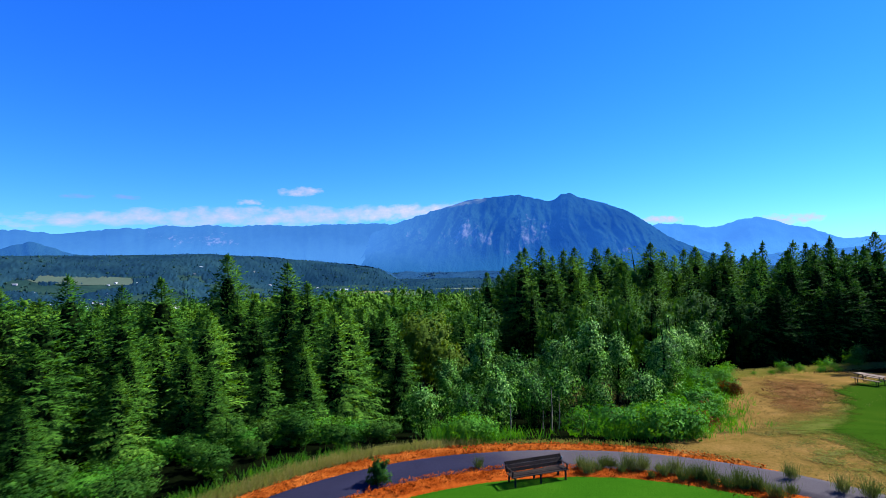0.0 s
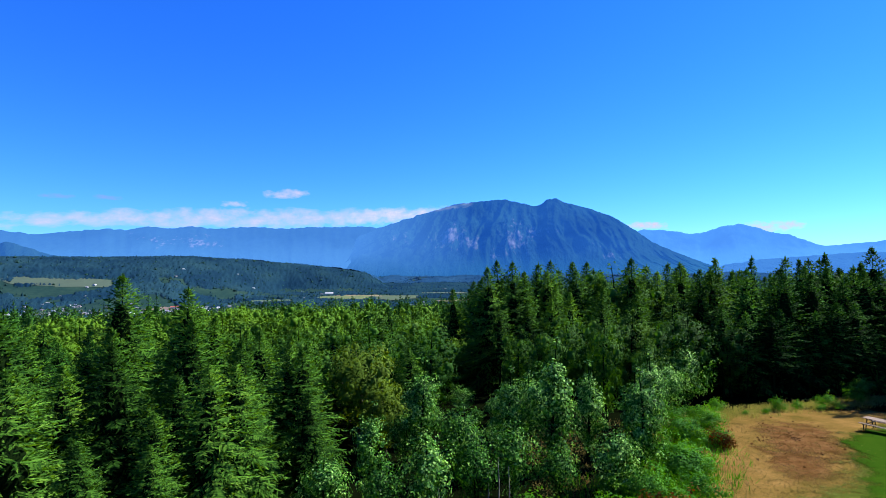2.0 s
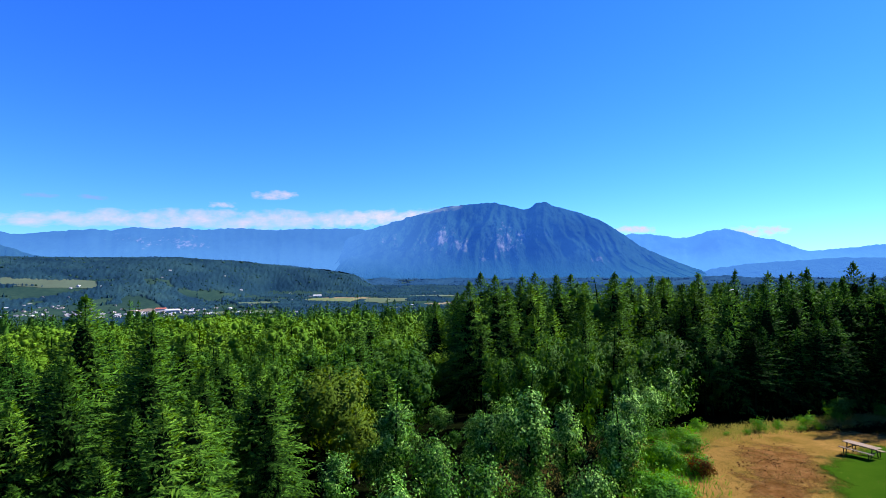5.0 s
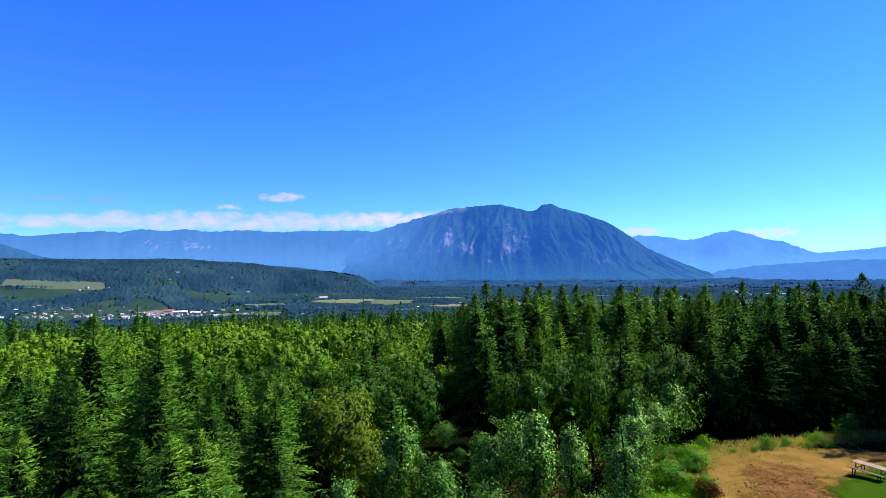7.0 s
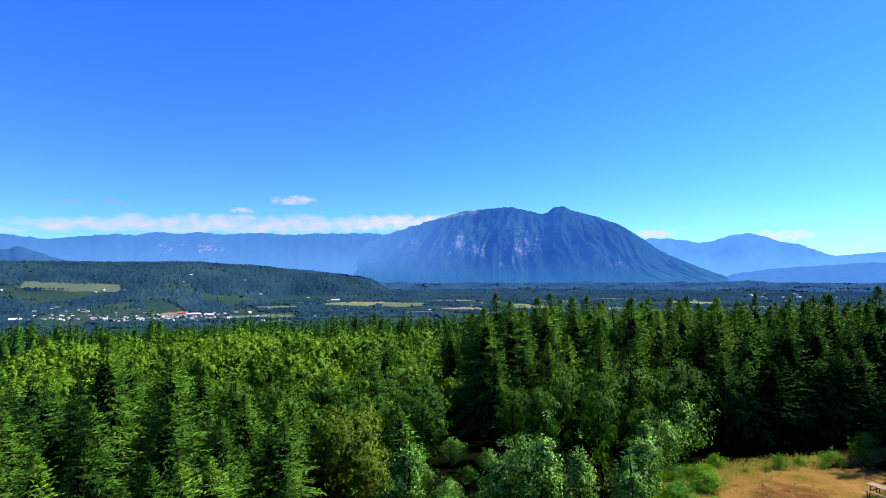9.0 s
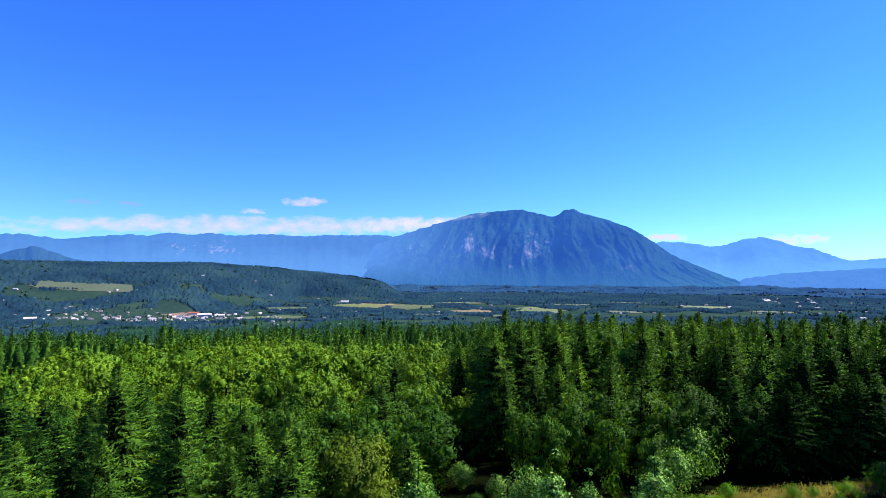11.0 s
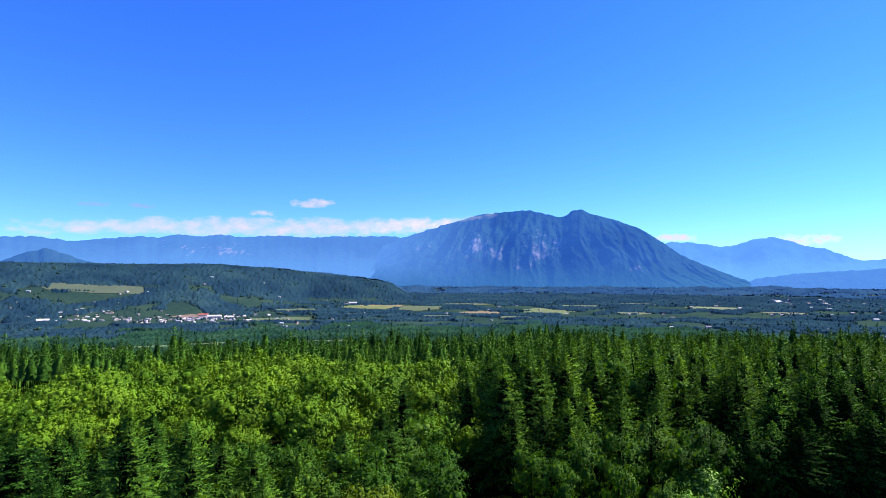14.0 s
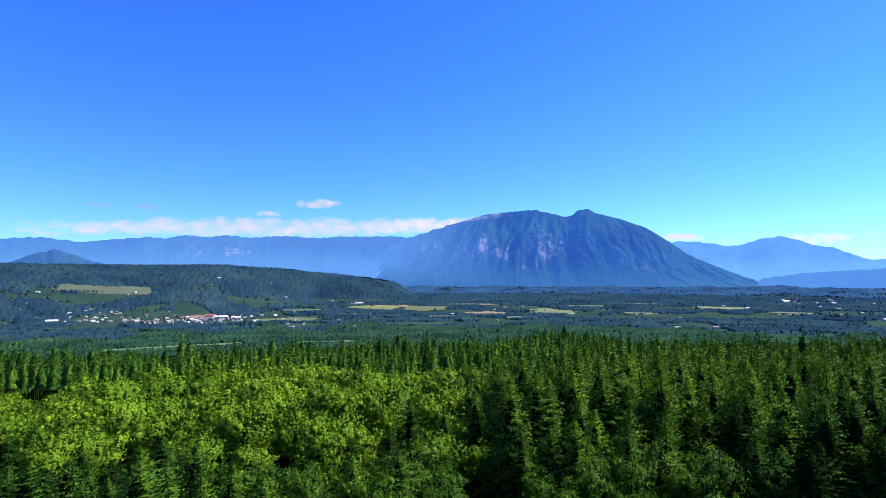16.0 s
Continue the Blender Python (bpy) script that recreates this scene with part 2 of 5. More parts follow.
# blue haze is put into the valley floor's colour too
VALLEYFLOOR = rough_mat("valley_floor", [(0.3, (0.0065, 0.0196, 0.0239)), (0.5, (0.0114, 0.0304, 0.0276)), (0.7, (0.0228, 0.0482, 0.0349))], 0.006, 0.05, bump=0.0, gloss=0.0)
LAWN = rough_mat("lawn", [(0.25, (0.012, 0.052, 0.002)), (0.6, (0.022, 0.076, 0.003)), (0.9, (0.044, 0.108, 0.006))], 0.35, 22, bump=0.6, gloss=0.0)
OLIVELAWN = rough_mat("olive_lawn", [(0.25, (0.009, 0.032, 0.002)), (0.6, (0.020, 0.050, 0.003)), (0.9, (0.046, 0.072, 0.006))], 0.3, 18, bump=0.5, gloss=0.0, fade=0.14)
THINGRASS = rough_mat("thin_grass", [(0.25, (0.022, 0.046, 0.004)), (0.55, (0.055, 0.070, 0.010)), (0.85, (0.130, 0.105, 0.035))], 0.9, 9, bump=0.6, gloss=0.0, fade=0.30)
MULCH = rough_mat("bark_mulch", [(0.25, (0.0609, 0.0110, 0.0017)), (0.5, (0.2258, 0.0467, 0.0050)), (0.8, (0.4200, 0.1275, 0.0198))], 1.6, 18, bump=1.0, gloss=0.0)


def path_mat(name, dark, pale, x0, x1):
    """Asphalt, dark up to x0 and pale from x1 onwards, with an uneven boundary."""
    m, n, l, out = material(name)
    pos = n.new("ShaderNodeNewGeometry").outputs["Position"]
    sep = n.new("ShaderNodeSeparateXYZ")
    l.new(pos, sep.inputs[0])
    x = maths(n, l, "ADD", sep.outputs[0], maths(n, l, "MULTIPLY", maths(n, l, "SUBTRACT", noise_of(n, l, 0.7, 4), 0.5), 3.0))
    pale_at = n.new("ShaderNodeMapRange")
    pale_at.interpolation_type = "SMOOTHSTEP"
    pale_at.inputs["From Min"].default_value, pale_at.inputs["From Max"].default_value = x0, x1
    l.new(x, pale_at.inputs["Value"])
    grit = noise_of(n, l, 40, 6, 0.65)
    f = maths(n, l, "ADD", maths(n, l, "MULTIPLY", noise_of(n, l, 0.6, 5), 0.6), maths(n, l, "MULTIPLY", grit, 0.5))
    cols = [ramp_of(n, l, f, [(0.3, tuple(0.72 * c for c in q)), (0.75, tuple(1.3 * c for c in q))]) for q in (dark, pale)]
    p = n.new("ShaderNodeBsdfPrincipled")
    p.inputs["Roughness"].default_value = 0.9
    p.inputs["Specular IOR Level"].default_value = 0.05
    l.new(mixed(n, l, pale_at.outputs[0], *cols), p.inputs["Base Color"])
    bp = n.new("ShaderNodeBump")
    bp.inputs["Strength"].default_value, bp.inputs["Distance"].default_value = 0.25, 0.05
    l.new(grit, bp.inputs["Height"])
    l.new(bp.outputs[0], p.inputs["Normal"])
    l.new(p.outputs[0], out.inputs[0])
    return m


ASPHALT = path_mat("asphalt", (0.0130, 0.0130, 0.0270), (0.050, 0.044, 0.047), 0.6, 3.6)
MEADOW = rough_mat("dry_meadow", [(0.2, (0.0232, 0.0346, 0.0033)), (0.42, (0.0721, 0.0562, 0.0101)), (0.58, (0.1288, 0.0799, 0.0202)), (0.85, (0.2254, 0.1350, 0.0422))], 0.5, 7, bump=1.0, gloss=0.0, fade=0.12)
SOIL = rough_mat("bare_soil", [(0.25, (0.0185, 0.0081, 0.0026)), (0.45, (0.0652, 0.0308, 0.0088)), (0.62, (0.1129, 0.0587, 0.0201)), (0.85, (0.1672, 0.0954, 0.0376))], 1.3, 5, bump=1.0, gloss=0.0, fade=0.75)
WOOD = rough_mat("weathered_wood", [(0.3, (0.0903, 0.0562, 0.0304)), (0.7, (0.1763, 0.1170, 0.0693))], 2, 25, rough=0.7, vary=0.2)
DARKWOOD = rough_mat("dark_bench_wood", [(0.3, (0.0070, 0.0052, 0.0042)), (0.7, (0.0252, 0.0196, 0.0161))], 3, 30, rough=0.6, vary=0.25, gloss=0.03)
IRON = rough_mat("black_iron", [(0.3, (0.0063, 0.0063, 0.0068)), (0.7, (0.0158, 0.0158, 0.0168))], 5, 40, rough=0.5, bump=0.1, gloss=0.03)
BRASS = rough_mat("green_plate", [(0.3, (0.0526, 0.126, 0.121)), (0.7, (0.116, 0.221, 0.211))], 5, 40, rough=0.4, bump=0.1)
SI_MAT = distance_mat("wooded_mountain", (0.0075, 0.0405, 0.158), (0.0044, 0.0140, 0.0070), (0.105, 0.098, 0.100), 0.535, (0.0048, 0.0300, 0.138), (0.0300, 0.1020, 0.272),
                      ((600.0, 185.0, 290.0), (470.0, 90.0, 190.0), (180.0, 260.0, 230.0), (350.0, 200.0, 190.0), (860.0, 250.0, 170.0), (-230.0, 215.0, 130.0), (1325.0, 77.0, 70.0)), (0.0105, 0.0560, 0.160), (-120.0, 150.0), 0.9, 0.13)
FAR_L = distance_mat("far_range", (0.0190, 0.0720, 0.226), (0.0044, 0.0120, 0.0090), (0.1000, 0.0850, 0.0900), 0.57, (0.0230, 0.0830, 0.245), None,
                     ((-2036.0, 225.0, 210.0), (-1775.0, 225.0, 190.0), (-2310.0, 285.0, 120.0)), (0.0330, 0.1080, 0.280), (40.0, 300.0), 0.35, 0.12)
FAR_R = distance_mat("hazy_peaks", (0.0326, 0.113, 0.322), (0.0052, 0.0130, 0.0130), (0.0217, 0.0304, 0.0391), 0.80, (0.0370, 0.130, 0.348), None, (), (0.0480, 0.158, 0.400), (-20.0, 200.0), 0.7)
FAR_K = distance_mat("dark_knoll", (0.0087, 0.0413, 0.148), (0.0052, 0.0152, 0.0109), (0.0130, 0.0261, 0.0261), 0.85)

# ---- the lie of the land ----
_d = np.arange(-450.0, 5200.0, 0.5)
_z = np.interp(_d, [-450, 20.2, 22, 24.5, 28, 33, 42, 52, 70, 100, 150, 200, 300, 500, 900, 1300, 2300, 2900, 3820, 5200],
               [0, 0, -.3, -1.25, -2.2, -2.8, -3.3, -3.9, -6, -10, -15, -19.5, -37, -80, -130, -150, -144, -117, -66, -52])
_z = np.convolve(np.pad(_z, 3, mode="edge"), np.ones(7) / 7, mode="valid")


def land(x, y):
    """Height of the ground, for arrays or numbers."""
    x, y = np.asarray(x, float), np.asarray(y, float)
    d = y + np.where(y > 15, 0.3 * np.maximum(0, -x - 6) * np.clip((y - 19) / 6, 0, 1) * np.clip((700 - y) / 300, 0, 1), 0)
    r, az = np.hypot(x, y), np.degrees(np.arctan2(x, y))
    d = np.where(d > 400, d + (np.maximum(r, d) - d) * np.clip((d - 400) / 500, 0, 1), d)
    z = np.interp(d, _d, _z)
    crest = np.interp(az, [-70, -42, -34, -24, -18.8, -15.3, -10.6, -7, -4], [70, 72, 70, 73, 52, 33, 2, -30, -125])
    start = np.interp(az, [-26, -15], [2250, 2780])
    s = np.clip((r - start) / (3150 - start), 0, 1)
    hill = np.where((az < -4) & (az > -120) & (y > 0), (crest - z) * (s * s * (3 - 2 * s)), 0)
    knoll = 22 * np.exp(-((az - 11.0) / 8.0) ** 2 - ((r - 430) / 90) ** 2) * (y > 0)
    return z + np.maximum(hill, 0) + knoll


# ---- mesh helpers ----
def quad_mesh(name, v, f, mat, smooth=False, normals=None):
    v, f = np.asarray(v, np.float32).reshape(-1, 3), np.asarray(f, np.int32).reshape(-1, 4)
    me = bpy.data.meshes.new(name)
    me.vertices.add(len(v))
    me.vertices.foreach_set("co", v.ravel())
    me.loops.add(f.size)
    me.loops.foreach_set("vertex_index", f.ravel())
    me.polygons.add(len(f))
    me.polygons.foreach_set("loop_start", np.arange(0, f.size, 4, dtype=np.int32))
    me.polygons.foreach_set("use_smooth", np.full(len(f), smooth))
    me.materials.append(mat)
    me.update(calc_edges=True)
    if normals is not None:
        me.normals_split_custom_set_from_vertices(np.asarray(normals, np.float32).tolist())
    return me


class Soup:
    """Collects quads, and for foliage the normals of the crown that its leaves make up."""

    def __init__(self):
        self.v, self.f, self.m, self.n = [], [], [], 0

    def add(self, v, f, m=None):
        v = np.asarray(v, float).reshape(-1, 3)
        self.v.append(v)
        self.f.append(np.asarray(f, int).reshape(-1, 4) + self.n)
        self.m.append(np.zeros(v.shape) if m is None else np.asarray(m, float).reshape(-1, 3))
        self.n += len(v)

    def kites(self, base, way, side, length, width, fold=0.0, crown=None, own=0.45):
        """Leaf-shaped quads from base along way. crown: the way out of the crown at each; own: how far each leaf keeps its own normal."""
        base, way, side = (np.asarray(a, float).reshape(-1, 3) for a in (base, way, side))
        k = len(base)
        m = None
        if crown is not None:
            crown = np.broadcast_to(np.asarray(crown, float), (k, 3))
            face = np.cross(side, way)
            turn = np.where(np.sum(face * crown, -1) < 0, -1.0, 1.0)[:, None]
            side, face = side * turn, face * turn
            m = np.repeat(unit(crown + own * face), 4, axis=0)
        length, width = np.broadcast_to(length, (k,))[:, None], np.broadcast_to(width, (k,))[:, None]
        lift = np.cross(way, side) * fold * width
        v = np.stack([base, base + way * length * 0.42 + side * width * 0.5 + lift, base + way * length, base + way * length * 0.42 - side * width * 0.5 + lift], 1)
        self.add(v, np.arange(4 * k).reshape(k, 4), m)

    def tube(self, pts, radii, sides=6):
        pts = np.asarray(pts, float)
        rings = []
        for i, (p, r) in enumerate(zip(pts, radii)):
            t = pts[min(i + 1, len(pts) - 1)] - pts[max(i - 1, 0)]
            t = t / (np.linalg.norm(t) + 1e-9)
            a = np.cross(t, (0.31, 0.95, 0.05) if abs(t[2]) > 0.7 else (0, 0, 1.0))
            a = a / (np.linalg.norm(a) + 1e-9)
            b = np.cross(t, a)
            w = np.arange(sides) * 2 * np.pi / sides
            rings.append(p + r * (np.cos(w)[:, None] * a + np.sin(w)[:, None] * b))
        f = [(i * sides + j, i * sides + (j + 1) % sides, (i + 1) * sides + (j + 1) % sides, (i + 1) * sides + j) for i in range(len(pts) - 1) for j in range(sides)]
        self.add(np.concatenate(rings), f)

    def arrays(self):
        return np.concatenate(self.v), np.concatenate(self.f)

    def normals(self):
        return np.concatenate(self.m)

    def mesh(self, name, mat, smooth=False):
        m = self.normals()
        shaped = bool(np.any(m))
        return quad_mesh(name, *self.arrays(), mat, smooth or shaped, m if shaped else None)


def part(name, me, parent, label=""):
    """Links a mesh as one part of a thing."""
    ob = new(name, me)
    ob.parent = parent
    return tagged(ob, label) if label else ob


def unit(a):
    return a / (np.linalg.norm(a, axis=-1, keepdims=True) + 1e-9)


def box_bm(size, at=(0, 0, 0), bevel=0.008, turn=None):
    """A bevelled box as a bmesh."""
    bm = bmesh.new()
    bmesh.ops.create_cube(bm, size=1)
    bmesh.ops.scale(bm, vec=size, verts=bm.verts)
    if bevel:
        bmesh.ops.bevel(bm, geom=list(bm.edges), offset=bevel, segments=1, affect="EDGES")
    if turn is not None:
        bmesh.ops.transform(bm, matrix=turn, verts=bm.verts)
    bmesh.ops.translate(bm, vec=at, verts=bm.verts)
    return bm


def bm_mesh(name, bm, mat):
    me = bpy.data.meshes.new(name)
    bm.to_mesh(me)
    bm.free()
    me.materials.append(mat)
    return me


# ---- ground, one sheet out to the horizon ----
def ground_sheet():
    radii = np.concatenate([np.arange(0.5, 70, 0.7), np.geomspace(70.7, 4980, 110)])
    az = np.concatenate([np.linspace(-60, 60, 181), np.linspace(60, 300, 60)[1:-1]])
    a, r = np.meshgrid(np.radians(az), radii)
    x, y = r * np.sin(a), r * np.cos(a)
    z = land(x, y)
    k, n = len(az), len(radii)
    i, j = np.meshgrid(np.arange(n - 1), np.arange(k), indexing="ij")
    f = np.stack([i * k + j, (i + 1) * k + j, (i + 1) * k + (j + 1) % k, i * k + (j + 1) % k], -1)[..., ::-1]
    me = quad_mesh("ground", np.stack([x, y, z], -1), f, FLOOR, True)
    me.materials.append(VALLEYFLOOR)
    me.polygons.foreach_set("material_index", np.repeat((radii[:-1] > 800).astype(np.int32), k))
    return tagged(new("ground", me), "sloping forest ground falling away into a wide green valley", "ground", kind="structure")


ground_sheet()


def grid_faces(rows, cols):
    i, j = np.meshgrid(np.arange(rows - 1), np.arange(cols - 1), indexing="ij")
    return np.stack([i * cols + j, i * cols + j + 1, (i + 1) * cols + j + 1, (i + 1) * cols + j], -1)


def star_patch(name, centre, outline, up, mat, label, category, rings=26, wobble=0.35, seed=0):
    """A surface laid on the ground, round an uneven outline given as bearings and reaches from its centre."""
    ang = np.linspace(0, 2 * np.pi, 161)
    b = np.radians([p[0] for p in outline])
    reach = np.interp(ang, b, [p[1] for p in outline], period=2 * np.pi)
    reach = np.convolve(np.concatenate([reach[-5:-1], reach, reach[1:5]]), np.ones(9) / 9, mode="valid")
    reach = reach + wobble * np.array([noise.noise((3 * math.cos(t) + seed, 3 * math.sin(t), 0)) + 0.5 * noise.noise((11 * math.cos(t) + seed, 11 * math.sin(t), 3)) for t in ang])
    reach[-1] = reach[0]
    s = np.linspace(0.0004, 1, rings)[:, None]
    x, y = centre[0] + s * reach * np.sin(ang), centre[1] + s * reach * np.cos(ang)
    z = land(x, y) + up
    z[-1] -= up * 0.6
    me = quad_mesh(name, np.stack([x, y, z], -1), grid_faces(rings, len(ang)), mat, True)
    idx = np.zeros(len(me.loops), np.int32)
    me.loops.foreach_get("vertex_index", idx)
    me.uv_layers.new(name="UVMap").data.foreach_set("uv", np.stack([(idx % 161) / 160.0, (idx // 161) / (rings - 1.0)], -1).ravel().astype(np.float32))
    return tagged(new(name, me), label, category, kind="structure")


def arc_strip(name, centre, inner, outer, a0, a1, up, mat, label, category, wobble=0.0, seed=0, skirt=True):
    """A bent band on the ground, between two radii that may change with the bearing."""
    a = np.linspace(a0, a1, 150)
    ri, ro = np.interp(a, *inner), np.interp(a, *outer)
    wi = wobble * np.array([noise.noise((t * 0.9, seed, 0)) + 0.6 * noise.noise((t * 3.1, seed, 5)) for t in a])
    wo = wobble * np.array([noise.noise((t * 0.9, seed, 9)) + 0.6 * noise.noise((t * 3.1, seed, 7)) for t in a])
    s = np.linspace(0, 1, 9)[:, None]
    r = (ri + wi) + s * ((ro + wo) - (ri + wi))
    x, y = centre[0] + r * np.sin(np.radians(a)), centre[1] + r * np.cos(np.radians(a))
    z = land(x, y) + up
    if skirt:
        z[0] -= up + 0.03
        z[-1] -= up + 0.03
    me = quad_mesh(name, np.stack([x, y, z], -1), grid_faces(9, len(a))[..., ::-1], mat, True)
    return tagged(new(name, me), label, category, kind="structure")


HUB = (3.0, 8.5)
star_patch("dry_meadow", (18.5, 31.0), [(0, 15.5), (30, 21), (50, 27), (66, 32), (80, 30), (110, 16), (140, 17), (170, 17.5), (195, 18.5), (215, 17.5), (240, 12.5), (262, 8.5), (285, 6.5), (310, 6.0), (330, 7.2)], 0.05, MEADOW,
           "dry straw-coloured meadow grass with bare patches", "meadow", wobble=0.8, seed=2)
star_patch("bare_soil", (26.6, 39.8), [(0, 6.6), (45, 7.6), (90, 3.8), (135, 3.6), (180, 7.0), (225, 6.6), (270, 2.4), (315, 3.0)], 0.085, SOIL,
           "trodden reddish-brown bare soil in the meadow", "soil", wobble=1.3, seed=5)
star_patch("trodden_track", (23.6, 35.4), [(0, 4.6), (40, 5.4), (80, 2.6), (130, 2.2), (180, 3.6), (220, 5.6), (250, 3.2), (300, 2.0)], 0.075, SOIL,
           "trodden brown soil track through the dry grass", "soil", wobble=1.1, seed=23)
star_patch("thin_grass", (33.0, 30.0), [(0, 13.0), (20, 15.8), (60, 15.2), (90, 30), (135, 30), (180, 22), (225, 28.5), (240, 27.5), (252, 22.5), (266, 17.0), (280, 12.6), (300, 9.2), (335, 11.2), (345, 12.8)], 0.10, THINGRASS,
           "thin patchy grass between meadow and lawn", "grass", wobble=1.6, seed=18)
star_patch("lawn_by_table", (33.0, 30.0), [(0, 12.5), (20, 15.5), (60, 15), (90, 30), (135, 30), (180, 22), (225, 26), (243, 22), (255, 14.5), (270, 10.8), (300, 8.0), (335, 10.0), (345, 12.0)], 0.125, OLIVELAWN,
           "mown green lawn sloping gently round the picnic table", "lawn", wobble=0.9, seed=8)
arc_strip("mulch_verge", HUB, ([-80, 80], [10.8, 11.0]), ([-80, -53, -20, 0, 27, 40, 50], [12.2, 12.0, 11.85, 11.8, 11.6, 11.55, 11.6]), -80, 42, 0.10, MULCH, "orange bark mulch edging along the outer side of the path", "mulch", 0.10, 3)
arc_strip("path", HUB, ([-80, -41, -8, 10, 25, 45, 80], [9.3, 9.3, 9.1, 9.15, 9.4, 9.8, 10.2]), ([-80, -51, -30, -9, 7, 22, 36, 45, 80], [11.4, 11.3, 11.07, 10.9, 10.95, 11.14, 11.36, 11.6, 12.2]), -80, 80, 0.15, ASPHALT, "curved asphalt footpath, dark in part and pale beyond", "path", 0.02, 4)
arc_strip("mulch_bed", HUB, ([-80, 0, 40, 80], [8.0, 8.0, 8.6, 8.8]), ([-80, -41, -8, 10, 25, 45, 80], [9.35, 9.35, 9.15, 9.2, 9.45, 9.85, 10.2]), -80, 80, 0.17, REDMULCH, "orange bark mulch planting bed between lawn and path", "mulch", 0.10, 6)
star_patch("lawn", (3.0, 8.5), [(0, 8.42), (17, 8.67), (30, 8.83), (45, 9.05), (80, 9.2), (110, 18), (180, 30), (250, 18), (278, 8.4), (327, 8.32), (345, 8.26)], 0.20, LAWN, "bright green mown lawn inside the curve of the path", "lawn", wobble=0.12, seed=12)

# ---- distance: mountains, clouds ----
EYE_FAR = 19.0


def mountain(name, outline, crest_r, base_r, nu, nv, rough, gully, mat, label, seed, back=80, steep=0.85, fan=0.0):
    """A far mountain: slopes with gullies rising to a skyline given as bearings and elevations."""
    a = np.linspace(outline[0][0], outline[-1][0], nu)
    el = np.interp(a, [p[0] for p in outline], [p[1] for p in outline])
    el = np.convolve(np.pad(el, 2, mode="edge"), np.ones(5) / 5, mode="valid")
    zc = EYE_FAR + crest_r * np.tan(np.radians(el)) / np.cos(0)
    zc = zc + rough * np.array([noise.fractal((t * 1.3, seed, 0), 0.7, 2.1, 6) for t in a])
    v = np.concatenate([np.linspace(0, 1, nv), [1.0 + back / 400, 1.0 + back / 160]])
    X = np.zeros((len(v), nu, 3))
    zb = -125.0
    for i, s in enumerate(v):
        up = min(s, 1.0)
        front = up ** steep
        for j, t in enumerate(a):
            u = t * 0.34 - (0.17 * (t - fan) * (1 - up) if fan else 0) + 0.42 * noise.noise((t * 0.20, up * 2.0, seed)) + 0.10 * noise.noise((t * 0.9, up * 5.0, seed + 9))
            g = 0.7 * noise.ridged_multi_fractal((u, up * 0.7, seed), 0.9, 2.1, 4, 1.0, 2.0) + 0.24 * noise.ridged_multi_fractal((u * 2.6, up * 2.2, seed + 4), 0.9, 2.2, 4, 1.0, 2.0) - 1.0
            g += 0.22 * noise.fractal((t * 1.1, up * 5.0, seed + 2), 0.8, 2.1, 4)
            w = gully * g * (0.35 + 0.65 * min(1.0, max(0.0, up * 2 - 0.4))) * math.sin(math.pi * min(1.0, up * 0.97 + 0.02)) ** 0.7
            r = base_r + (crest_r - base_r) * up - w
            z = zb + (zc[j] - zb) * front
            if s > 1:
                r = crest_r + back * (s - 1) * 2
                z = zc[j] - (zc[j] - zb) * (s - 1) * 0.9
            X[i, j] = (r * math.sin(radians(t)), r * math.cos(radians(t)), z)
    me = quad_mesh(name, X, grid_faces(len(v), nu), mat, True)
    return tagged(new(name, me), label, "mountain", kind="structure")


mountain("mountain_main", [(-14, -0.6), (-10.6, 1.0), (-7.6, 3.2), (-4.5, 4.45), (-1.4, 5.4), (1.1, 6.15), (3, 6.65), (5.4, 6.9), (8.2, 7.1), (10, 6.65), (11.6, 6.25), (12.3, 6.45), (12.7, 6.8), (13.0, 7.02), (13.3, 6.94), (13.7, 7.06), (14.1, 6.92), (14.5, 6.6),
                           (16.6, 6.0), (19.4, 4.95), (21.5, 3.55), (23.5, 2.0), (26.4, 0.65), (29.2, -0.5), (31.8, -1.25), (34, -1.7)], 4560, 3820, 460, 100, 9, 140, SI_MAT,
         "steep wooded mountain in painted blue haze with pale rock cliffs and a notched summit", 3.0, fan=11.0)
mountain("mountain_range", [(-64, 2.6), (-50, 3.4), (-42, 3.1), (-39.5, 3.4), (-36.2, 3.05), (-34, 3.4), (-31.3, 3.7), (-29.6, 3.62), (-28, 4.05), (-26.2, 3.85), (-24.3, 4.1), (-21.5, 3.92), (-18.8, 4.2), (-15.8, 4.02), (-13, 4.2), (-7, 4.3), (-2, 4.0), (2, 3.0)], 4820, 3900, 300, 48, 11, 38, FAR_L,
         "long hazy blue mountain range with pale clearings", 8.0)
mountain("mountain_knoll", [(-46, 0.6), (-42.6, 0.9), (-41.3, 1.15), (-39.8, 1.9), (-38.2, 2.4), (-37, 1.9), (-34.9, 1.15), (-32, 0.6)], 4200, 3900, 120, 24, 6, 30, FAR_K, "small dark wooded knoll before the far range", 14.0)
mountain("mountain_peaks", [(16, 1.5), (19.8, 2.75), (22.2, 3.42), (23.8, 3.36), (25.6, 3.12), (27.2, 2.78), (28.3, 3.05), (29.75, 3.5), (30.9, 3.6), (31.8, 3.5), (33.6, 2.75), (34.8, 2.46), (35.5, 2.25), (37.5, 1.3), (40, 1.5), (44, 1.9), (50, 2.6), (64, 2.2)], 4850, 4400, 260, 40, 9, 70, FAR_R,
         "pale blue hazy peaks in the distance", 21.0)
